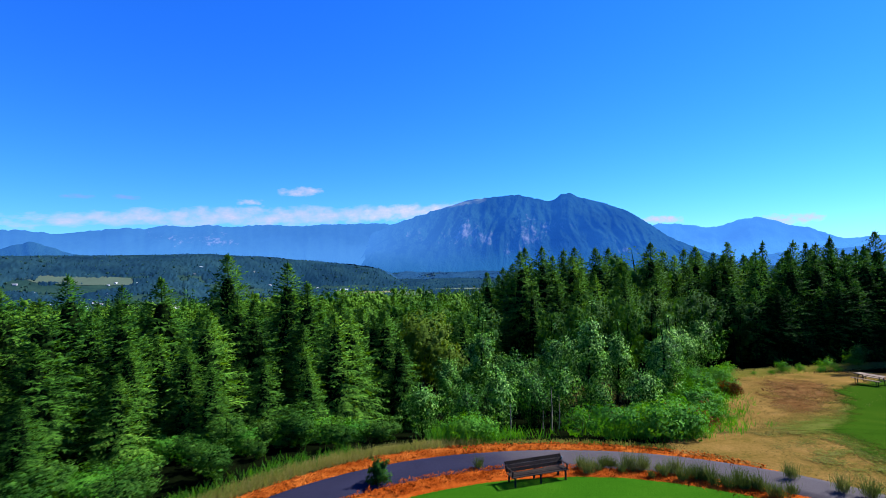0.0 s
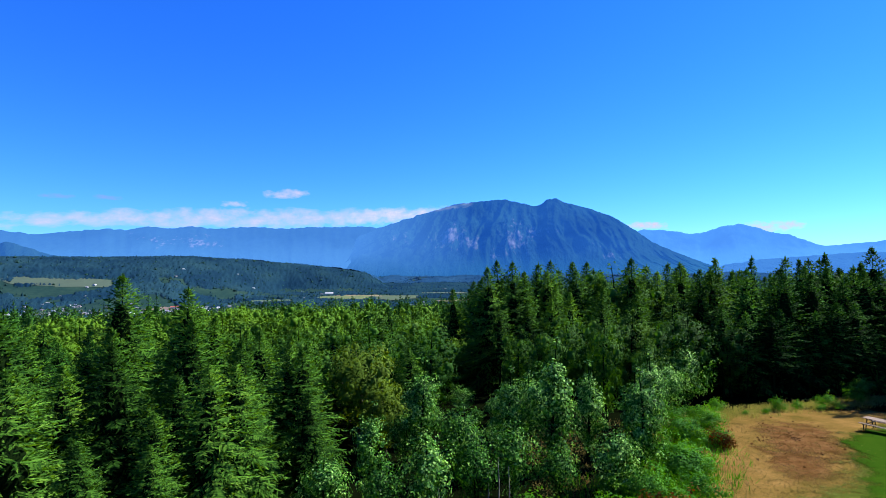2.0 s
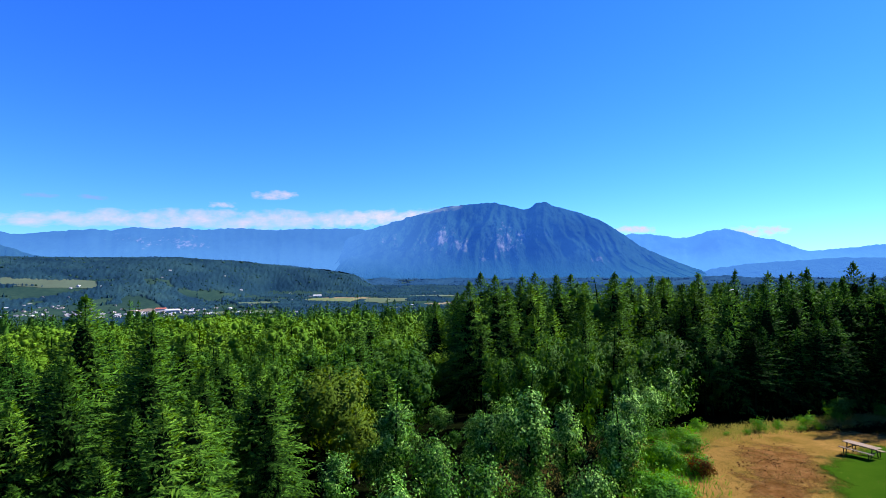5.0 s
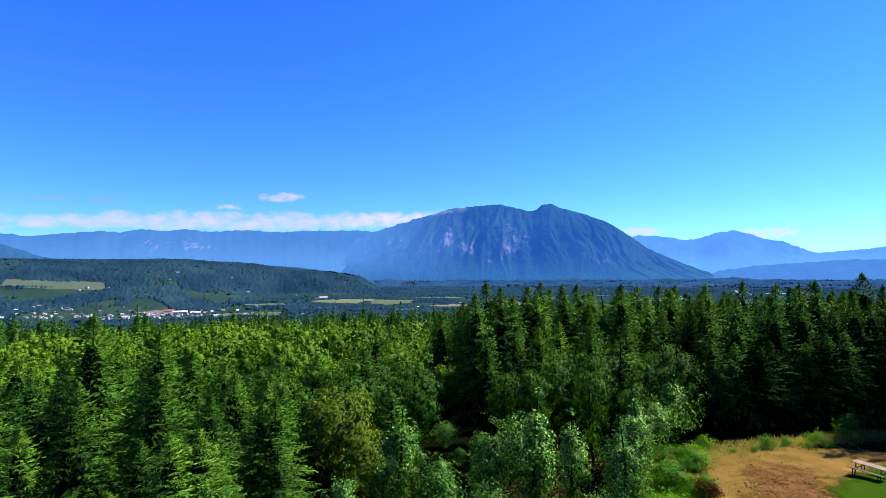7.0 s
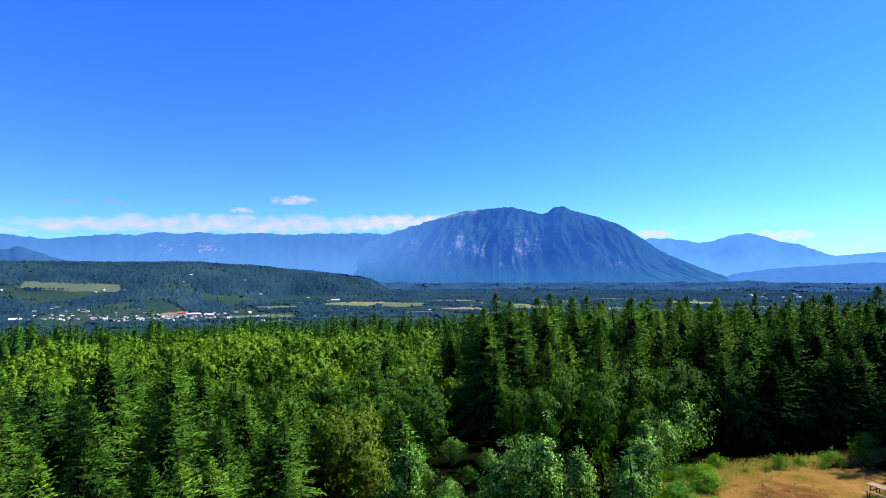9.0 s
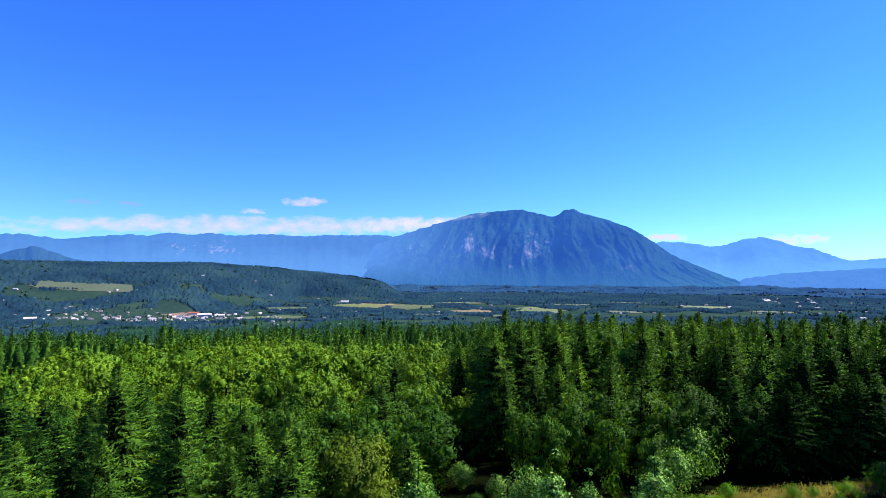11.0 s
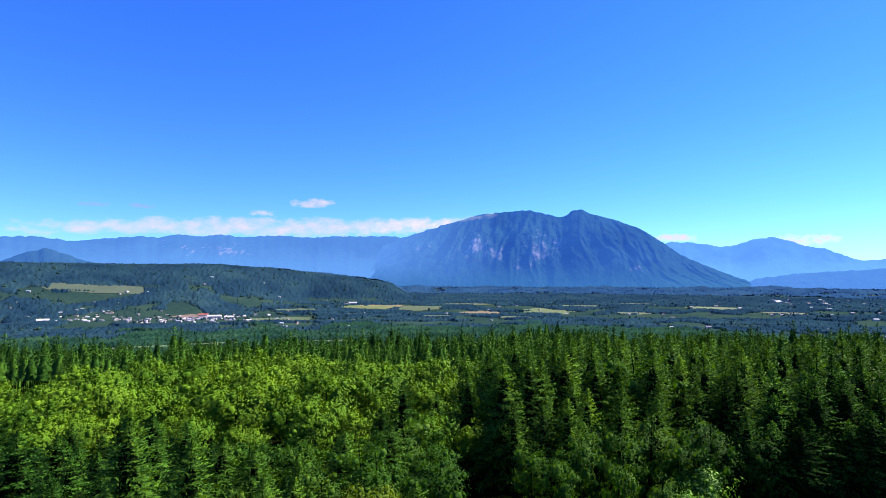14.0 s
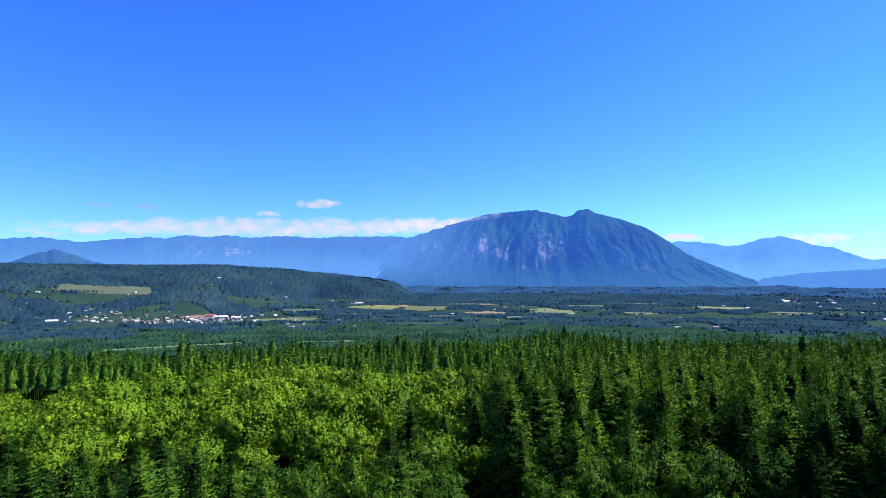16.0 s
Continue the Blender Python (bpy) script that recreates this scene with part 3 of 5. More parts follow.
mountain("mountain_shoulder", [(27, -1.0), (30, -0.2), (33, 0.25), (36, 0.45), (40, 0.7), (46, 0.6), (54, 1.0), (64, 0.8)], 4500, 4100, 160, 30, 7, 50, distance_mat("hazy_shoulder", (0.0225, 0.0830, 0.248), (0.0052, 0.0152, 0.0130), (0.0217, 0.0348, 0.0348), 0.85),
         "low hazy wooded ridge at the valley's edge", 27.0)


def cloud_mat(name, cover, sx, sy, seed, colour=(0.92, 0.85, 0.98), dense=1.0):
    m, n, l, out = material(name)
    uv = n.new("ShaderNodeUVMap").outputs[0]
    sep = n.new("ShaderNodeSeparateXYZ")
    l.new(uv, sep.inputs[0])
    mp = n.new("ShaderNodeMapping")
    mp.inputs["Scale"].default_value, mp.inputs["Location"].default_value = (sx, sy, 1), (seed, seed * 0.7, 0)
    l.new(uv, mp.inputs["Vector"])
    f = noise_of(n, l, 1.0, 7, 0.6, mp.outputs[0])
    u, v = sep.outputs[0], sep.outputs[1]

    def bump_of(c):
        return maths(n, l, "MULTIPLY", maths(n, l, "MULTIPLY", c, maths(n, l, "SUBTRACT", 1.0, c)), 4.0)
    edge = maths(n, l, "MULTIPLY", maths(n, l, "POWER", bump_of(u), 0.35), maths(n, l, "POWER", bump_of(v), 0.8))
    a = maths(n, l, "SUBTRACT", maths(n, l, "ADD", f, maths(n, l, "MULTIPLY", edge, cover)), 0.78)
    a = maths(n, l, "MULTIPLY", a, 3.2 * dense, True)
    a = maths(n, l, "MULTIPLY", a, maths(n, l, "MULTIPLY", edge, 2.5, True))
    # the cloud's sunlit white is put in as glow
    e = n.new("ShaderNodeEmission")
    e.inputs["Color"].default_value, e.inputs["Strength"].default_value = (*colour, 1), 0.30
    t = n.new("ShaderNodeBsdfTransparent")
    mx = n.new("ShaderNodeMixShader")
    l.new(a, mx.inputs[0])
    l.new(t.outputs[0], mx.inputs[1])
    l.new(e.outputs[0], mx.inputs[2])
    l.new(mx.outputs[0], out.inputs[0])
    return m


def cloud(a0, a1, lower, upper, r, mat, label, name="cloud"):
    """A bank of cloud in the far sky, between bearings and elevations."""
    a = np.linspace(a0, a1, 40)
    lo, hi = np.interp(a, *lower), np.interp(a, *upper)
    v = np.linspace(0, 1, 5)[:, None]
    el = np.radians(lo + v * (hi - lo))
    rr = r + 25 * np.sin(np.pi * v)
    X = np.stack([rr * np.sin(np.radians(a)), rr * np.cos(np.radians(a)), EYE_FAR + r * np.tan(el)], -1)
    me = quad_mesh(name, X, grid_faces(5, 40), mat, True)
    uv = me.uv_layers.new(name="UVMap")
    idx = np.zeros(len(me.loops), np.int32)
    me.loops.foreach_get("vertex_index", idx)
    uu = np.stack([(idx % 40) / 39.0, (idx // 40) / 4.0], -1)
    uv.data.foreach_set("uv", uu.ravel().astype(np.float32))
    return tagged(new(name, me), label, "cloud", kind="structure")


cloud(-46, 3.5, ([-46, -30, -12, 3.5], [2.9, 3.5, 3.6, 5.2]), ([-46, -38, -30, -12, 3.5], [5.0, 5.2, 6.0, 6.6, 7.0]), 4880, cloud_mat("cloud_bank", 0.56, 26, 2.6, 3.1, dense=0.6), "long low bank of pinkish white cloud on the far range")
cloud(-10.5, 3.4, ([-11, -4, 3.5], [3.9, 4.3, 5.2]), ([-11, -7, -3, 3.5], [5.6, 6.7, 6.5, 7.1]), 4870, cloud_mat("cloud_heap", 0.52, 9, 2.2, 5.3, (0.98, 0.94, 1.0), 0.8), "heaped white cloud where the range meets the mountain")
cloud(-17.6, -12.6, ([-18, -12], [6.9, 7.2]), ([-18, -12], [8.2, 8.5]), 4900, cloud_mat("small_cloud", 0.55, 4, 2, 7.4, dense=0.7), "small white puff of cloud")
cloud(-21.6, -18.8, ([-22, -18], [6.1, 6.1]), ([-22, -18], [6.9, 6.9]), 4900, cloud_mat("cloud_puff", 0.55, 3, 2, 1.7, dense=0.6), "tiny white puff of cloud")
cloud(-36.5, -33.5, ([-37, -33], [6.2, 6.2]), ([-37, -33], [6.8, 6.8]), 4900, cloud_mat("cloud_wisp", 0.55, 3, 2, 6.1, (0.36, 0.52, 0.86), 0.6), "thin grey wisp of cloud")
cloud(-32.6, -29.8, ([-33, -29], [6.3, 6.3]), ([-33, -29], [6.9, 6.9]), 4900, cloud_mat("cloud_shred", 0.55, 3, 2, 8.3, (0.36, 0.52, 0.86), 0.6), "thin grey shred of cloud")
cloud(20.5, 25, ([20, 25], [3.2, 3.2]), ([20, 25], [4.4, 4.4]), 4900, cloud_mat("cloud_behind", 0.55, 4, 2, 4.4), "small cloud behind the hazy peaks")
cloud(30.5, 36.5, ([30, 37], [2.6, 2.6]), ([30, 37], [4.0, 4.0]), 4900, cloud_mat("cloud_right", 0.5, 5, 2, 9.2), "small white cloud over the hazy peaks")
cloud(-2.5, 6.0, ([-3, 6], [5.2, 6.4]), ([-3, 6], [6.5, 7.1]), 4470, cloud_mat("summit_wisp", 0.5, 8, 2.5, 2.2, (0.75, 0.85, 1.0), 0.22), "thin wisp of cloud on the summit")

# ---- valley: fields, woods, town ----
rng = np.random.default_rng(7)
FIELDS = [  # centre, half width, half depth, turn, colour
    ("field", -400, 2480, 150, 110, 15, (0.060, 0.088, 0.022), "pale green hay field on the valley floor"),
    ("field", -330, 2560, 115, 70, 12, (0.135, 0.105, 0.050), "tan mown field on the valley floor"),
    ("field", 620, 2560, 110, 60, 14, (0.034, 0.062, 0.026), "green meadow strip among valley woods"),
    ("field", -700, 2350, 110, 70, -14, (0.038, 0.066, 0.028), "green pasture below the wooded hill"),
    ("field", -150, 2500, 120, 120, 8, (0.034, 0.060, 0.022), "green pasture with scattered trees"),
    ("field", 130, 2270, 90, 110, 4, (0.100, 0.086, 0.040), "dry tan pasture in the valley"),
    ("field", 420, 2330, 100, 120, 14, (0.048, 0.080, 0.024), "green field among valley woods"),
    ("field", 1175, 2380, 120, 95, 26, (0.044, 0.078, 0.026), "green field at the valley's far side"),
    ("field", -640, 1950, 120, 90, -15, (0.036, 0.062, 0.020), "green sports field by the town"),
    ("field", -1505, 2206, 215, 50, -25, (0.036, 0.058, 0.036), "long pale green clearing on the hillside"),
    ("field", -660, 1222, 190, 44, -28, (0.046, 0.084, 0.026), "rough green grass field below the forest"),
    ("field", -330, 1330, 90, 30, -14, (0.040, 0.074, 0.026), "green grass strip below the forest"),
    ("field", 250, 2080, 70, 60, 6, (0.030, 0.056, 0.024), "green pasture between tree lines"),
    ("field", 760, 2250, 75, 45, 18, (0.034, 0.060, 0.026), "small green field among valley woods"),
    ("field", 900, 2640, 130, 45, 20, (0.040, 0.066, 0.034), "pale green strip before the mountain"),
    ("field", 1350, 2150, 85, 50, 32, (0.032, 0.056, 0.026), "green clearing in the valley woods"),
    ("field", 60, 2680, 130, 45, 2, (0.044, 0.070, 0.034), "long pale meadow at the valley's far side"),
    ("field", -60, 2120, 65, 50, 0, (0.036, 0.060, 0.026), "small pasture by a tree line"),
    ("field", -430, 2230, 80, 40, -10, (0.060, 0.070, 0.034), "mown yellowish field by the town"),
    ("field", -1000, 2050, 75, 45, -25, (0.110, 0.080, 0.060), "bare reddish ground by the school"),
]
cut = []
for nm, fx, fy, hw, hd, turn, c, lab in FIELDS:
    u, v = np.meshgrid(np.linspace(-1, 1, 25), np.linspace(-1, 1, 15))
    k = 1 + 0.34 * np.array([noise.fractal((p / (abs(p) + abs(q) + 0.01) * 2.2 + fx, q / (abs(p) + abs(q) + 0.01) * 2.2 + fy, 0.3), 0.8, 2.1, 3) for p, q in zip(u.ravel(), v.ravel())]).reshape(u.shape)
    ct, st = math.cos(radians(-turn)), math.sin(radians(-turn))
    lx, ly = u * (0.4 + 0.6 * np.sqrt(1 - 0.5 * v * v)) * hw * k, v * (0.3 + 0.7 * np.sqrt(1 - 0.75 * u * u)) * hd * k
    x, y = fx + lx * ct - ly * st, fy + lx * st + ly * ct
    mt = rough_mat("field_grass", [(0.3, tuple(0.75 * q for q in c)), (0.7, tuple(1.2 * q for q in c))], 0.012, 0.08, bump=0.0)
    tagged(new(nm, quad_mesh(nm, np.stack([x, y, land(x, y) + 2.0], -1), grid_faces(15, 25), mt, True)), lab, "field", kind="structure")
    cut.append((fx, fy, hw * 0.78, hd * 0.62, ct, st))


def in_field(x, y):
    hit = np.zeros(len(x), bool)
    for fx, fy, hw, hd, ct, st in cut:
        dx, dy = x - fx, y - fy
        hit |= (np.abs(dx * ct + dy * st) < hw) & (np.abs(-dx * st + dy * ct) < hd)
    return hit


def spire_soup(x, y, h, w, sides, tiers, rng, lump=0.25):
    """Many far trees: each a few ragged tiers."""
    k = len(x)
    z = land(x, y)
    s = Soup()
    for t in range(tiers):
        lo, hi = t / tiers * 0.85, 1.0 if t == tiers - 1 else (t + 1.45) / tiers * 0.85
        rl, rh = w * (1 - lo) ** 0.8, w * (1 - hi) ** 0.8 * 0.35 + 0.02 * w
        ang = np.arange(sides) * 2 * np.pi / sides
        a = ang[None] + rng.uniform(0, 6.28, (k, 1))
        jl = rl[:, None] * (1 + lump * rng.uniform(-1, 1, (k, sides)))
        bot = np.stack([x[:, None] + jl * np.cos(a), y[:, None] + jl * np.sin(a), np.repeat((z + h * lo)[:, None], sides, 1) + rng.uniform(-.06, .06, (k, sides)) * h[:, None]], -1)
        top = np.stack([x[:, None] + rh[:, None] * np.cos(a), y[:, None] + rh[:, None] * np.sin(a), np.repeat((z + h * hi)[:, None], sides, 1)], -1)
        v = np.concatenate([bot, top], 1)
        j = np.arange(sides)
        f = np.stack([j, (j + 1) % sides, sides + (j + 1) % sides, sides + j], -1)
        s.add(v, (np.arange(k) * 2 * sides)[:, None, None] + f[None])
    return s


def blob_soup(x, y, h, w, rng, base=0.1):
    """Many far broad-leaved trees: lumpy crowns."""
    k = len(x)
    z = land(x, y)
    s = Soup()
    lev = [(base, 0.7), (0.55, 1.0), (1.0, 0.25)]
    sides = 5
    ang = np.arange(sides) * 2 * np.pi / sides
    a = ang[None] + rng.uniform(0, 6.28, (k, 1))
    rings = []
    for q, m in lev:
        rr = w[:, None] * m * (1 + 0.28 * rng.uniform(-1, 1, (k, sides)))
        rings.append(np.stack([x[:, None] + rr * np.cos(a), y[:, None] + rr * np.sin(a), (z + h * q)[:, None] + h[:, None] * 0.08 * rng.uniform(-1, 1, (k, sides))], -1))
    v = np.concatenate(rings, 1)
    j = np.arange(sides)
    f = np.concatenate([np.stack([r * sides + j, r * sides + (j + 1) % sides, (r + 1) * sides + (j + 1) % sides, (r + 1) * sides + j], -1) for r in range(2)])
    s.add(v, (np.arange(k) * 3 * sides)[:, None, None] + f[None])
    return s


def scatter_polar(n, r0, r1, a0, a1, rng):
    r = np.sqrt(rng.uniform(r0 ** 2, r1 ** 2, n))
    a = np.radians(rng.uniform(a0, a1, n))
    return r * np.sin(a), r * np.cos(a)


def patchy(x, y, scale, cutoff, seed):
    return np.array([noise.fractal((p * scale, q * scale, seed), 0.8, 2.0, 3) for p, q in zip(x, y)]) > cutoff


def valley_woods():
    xs, ys = scatter_polar(34000, 1150, 4080, -45, 45, rng)
    r = np.hypot(xs, ys)
    keep = rng.uniform(0, 1, len(xs)) < np.clip(0.45 + (r - 1150) / 2500, 0.45, 1)
    keep &= ~in_field(xs, ys)
    open_land = (r > 1750) & (r < 2700)
    keep &= ~open_land | patchy(xs, ys, 0.0045, -0.22, 2.0)
    town = np.hypot((xs + 1000) / 1.6, ys - 1930) < 200
    keep &= ~town | (rng.uniform(0, 1, len(xs)) < 0.35)
    xs, ys = xs[keep], ys[keep]
    h = rng.uniform(5.5, 10, len(xs)) * np.where(rng.uniform(0, 1, len(xs)) < 0.12, 1.5, 1)
    fir = rng.uniform(0, 1, len(xs)) < 0.6
    fir &= np.hypot(xs, ys) < 2200
    far = (rng.uniform(0, 1, len(xs)) < 0.65) & (np.hypot(xs, ys) >= 2200)
    close = fir & (np.hypot(xs, ys) < 1750)
    s = spire_soup(xs[close], ys[close], h[close], h[close] * 0.36, 5, 2, rng, 0.35)
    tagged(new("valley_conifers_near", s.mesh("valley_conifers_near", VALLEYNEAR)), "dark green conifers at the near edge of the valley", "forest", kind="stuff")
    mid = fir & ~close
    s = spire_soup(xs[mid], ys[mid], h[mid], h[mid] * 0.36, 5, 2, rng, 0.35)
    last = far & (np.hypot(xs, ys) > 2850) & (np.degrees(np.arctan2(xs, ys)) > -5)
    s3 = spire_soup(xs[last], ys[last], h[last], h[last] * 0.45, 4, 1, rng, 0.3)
    tagged(new("valley_woods_beyond", s3.mesh("valley_woods_beyond", VALLEYFAR)), "woods at the far edge of the valley in painted blue haze", "forest", kind="stuff")
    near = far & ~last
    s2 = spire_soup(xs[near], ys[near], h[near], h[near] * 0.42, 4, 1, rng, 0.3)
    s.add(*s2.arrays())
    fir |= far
    tagged(new("valley_conifers", s.mesh("valley_conifers", VALLEY)), "dark conifer woods over the valley floor, tinted by painted blue haze", "forest", kind="stuff")
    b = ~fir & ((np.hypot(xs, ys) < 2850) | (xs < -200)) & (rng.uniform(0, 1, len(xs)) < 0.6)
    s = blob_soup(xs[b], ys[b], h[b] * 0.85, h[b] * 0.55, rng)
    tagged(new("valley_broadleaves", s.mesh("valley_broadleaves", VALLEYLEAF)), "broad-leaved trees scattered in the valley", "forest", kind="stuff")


valley_woods()


def valley_canopy(name, r0, r1, rows, mat, label, swell=2.6, near=None):
    """The closed canopy of the valley's woods, sunk below the ground where there are fields, streets and open land."""
    az = np.radians(np.linspace(-46, 46, 760))
    a, r = np.meshgrid(az, np.geomspace(r0, r1, rows))
    r = r * (1 + rng.uniform(-0.0022, 0.0022, r.shape))
    x, y = r * np.sin(a), r * np.cos(a)
    fx, fy, fr = x.ravel(), y.ravel(), r.ravel()
    open_land = (fr > 1750) & (fr < 2700)
    wood = ~in_field(fx, fy)
    wood &= ~open_land | patchy(fx, fy, 0.0045, -0.10, 2.0)
    wood &= np.hypot((fx + 1015) / 1.8, fy - 1925) > 200
    broad = np.array([noise.fractal((p * 0.006, q * 0.006, 6.0), 0.8, 2.0, 3) for p, q in zip(fx, fy)])
    top = np.where(wood, 4.6 + swell * broad + rng.uniform(-2.8, 4.2, len(fx)), -6.0).reshape(x.shape)
    me = quad_mesh(name, np.stack([x, y, land(x, y) + top], -1), grid_faces(rows, len(az)), mat, True)
    if near:        # woods this side of the town carry less painted haze
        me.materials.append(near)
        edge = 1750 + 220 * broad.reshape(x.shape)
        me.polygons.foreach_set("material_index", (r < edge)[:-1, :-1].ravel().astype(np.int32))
    tagged(new(name, me), label, "forest", kind="stuff")


valley_canopy("valley_canopy", 1150, 3300, 210, CANOPY, "closed canopy of green woods in the valley under painted blue haze", near=CANOPYNEAR)
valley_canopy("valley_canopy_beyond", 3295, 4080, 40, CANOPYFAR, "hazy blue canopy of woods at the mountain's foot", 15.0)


def house(w, d, h, wall_c, roof_c, label, category="house"):
    base = new(category if category != "house" else "house")
    bm = box_bm((w, d, h), (0, 0, h / 2 - 1), 0.0)
    part("wall", bm_mesh("wall", bm, wall_c), base)
    bm = bmesh.new()
    e, rise = 0.6, min(w, d) * 0.28
    pts = [(-w / 2 - e, -d / 2 - e, h - 1), (w / 2 + e, -d / 2 - e, h - 1), (w / 2 + e, d / 2 + e, h - 1), (-w / 2 - e, d / 2 + e, h - 1), (-w / 2 - e, 0, h - 1 + rise), (w / 2 + e, 0, h - 1 + rise)]
    vs = [bm.verts.new(p) for p in pts]
    for q in ((0, 1, 5, 4), (2, 3, 4, 5), (1, 2, 5), (3, 0, 4), (3, 2, 1, 0)):
        bm.faces.new([vs[i] for i in q])
    part("roof", bm_mesh("roof", bm, roof_c), base)
    tagged(base, label, category)
    return base


WHITE = rough_mat("white_siding", [(0.3, (0.26, 0.26, 0.26)), (0.7, (0.36, 0.36, 0.36))], 0.1, 1, bump=0.0)
CREAM = rough_mat("cream_siding", [(0.3, (0.221, 0.200, 0.168)), (0.7, (0.326, 0.295, 0.253))], 0.1, 1, bump=0.0)
SLATE = rough_mat("grey_shingles", [(0.3, (0.0842, 0.0842, 0.0947)), (0.7, (0.189, 0.189, 0.211))], 0.1, 1, bump=0.0)
PALEROOF = rough_mat("pale_roofing", [(0.3, (0.26, 0.27, 0.29)), (0.7, (0.40, 0.40, 0.42))], 0.1, 1, bump=0.0)
REDROOF = rough_mat("red_roofing", [(0.3, (0.190, 0.050, 0.034)), (0.7, (0.280, 0.080, 0.052))], 0.1, 1, bump=0.0)

protos = [house(16, 11, 6, WHITE, SLATE, "white house with a grey shingle roof in the valley town"),
          house(14, 10, 6, CREAM, SLATE, "cream house with a grey shingle roof in the valley town"),
          house(18, 10, 6, WHITE, PALEROOF, "pale house with a light roof in the valley town")]
used = [False] * 3


def put_house(k, x, y, turn, s=1.0):
    m = pose(x, y, float(land(x, y)), 0, 0, turn) @ Matrix.Scale(s, 4)
    if used[k]:
        protos[k].scale = (1, 1, 1)
        ob = copy_thing(protos[k], m)
    else:
        ob, used[k] = protos[k], True
        first[k] = m
    ob["group"] = "houses in the valley"


first = {}
for _ in range(170):     # the town
    put_house(int(rng.integers(3)), rng.normal(-1080, 270), rng.normal(1900, 90), rng.uniform(0, 180), rng.uniform(0.5, 0.85))
for _ in range(70):     # farms and hamlets
    xs, ys = scatter_polar(1, 1700, 2950, -38, 40, rng)
    put_house(int(rng.integers(3)), float(xs[0]), float(ys[0]), rng.uniform(0, 180), rng.uniform(0.6, 1.1))
for _ in range(22):
    put_house(int(rng.integers(3)), rng.normal(1600, 160), rng.normal(2500, 140), rng.uniform(0, 180), rng.uniform(0.6, 1.2))
for k, m in first.items():
    protos[k].matrix_basis = m
for x, y, t, w, d, roof, lab in [(-980, 2060, 20, 36, 16, REDROOF, "long school building with a red roof"), (-905, 1990, 18, 50, 18, PALEROOF, "long white hall with a pale roof"), (-835, 1960, 22, 34, 16, PALEROOF, "white flat hall by the school"),
                                 (-1400, 1780, 30, 34, 18, PALEROOF, "pale warehouse at the edge of town"), (-500, 2640, 10, 40, 18, PALEROOF, "white barn beside the hay field"), (1560, 2560, 30, 50, 18, PALEROOF, "long white shed far across the valley")]:
    b = house(w, d, 9, WHITE, roof, lab, "building")
    b.matrix_basis = pose(x, y, float(land(x, y)), 0, 0, t)

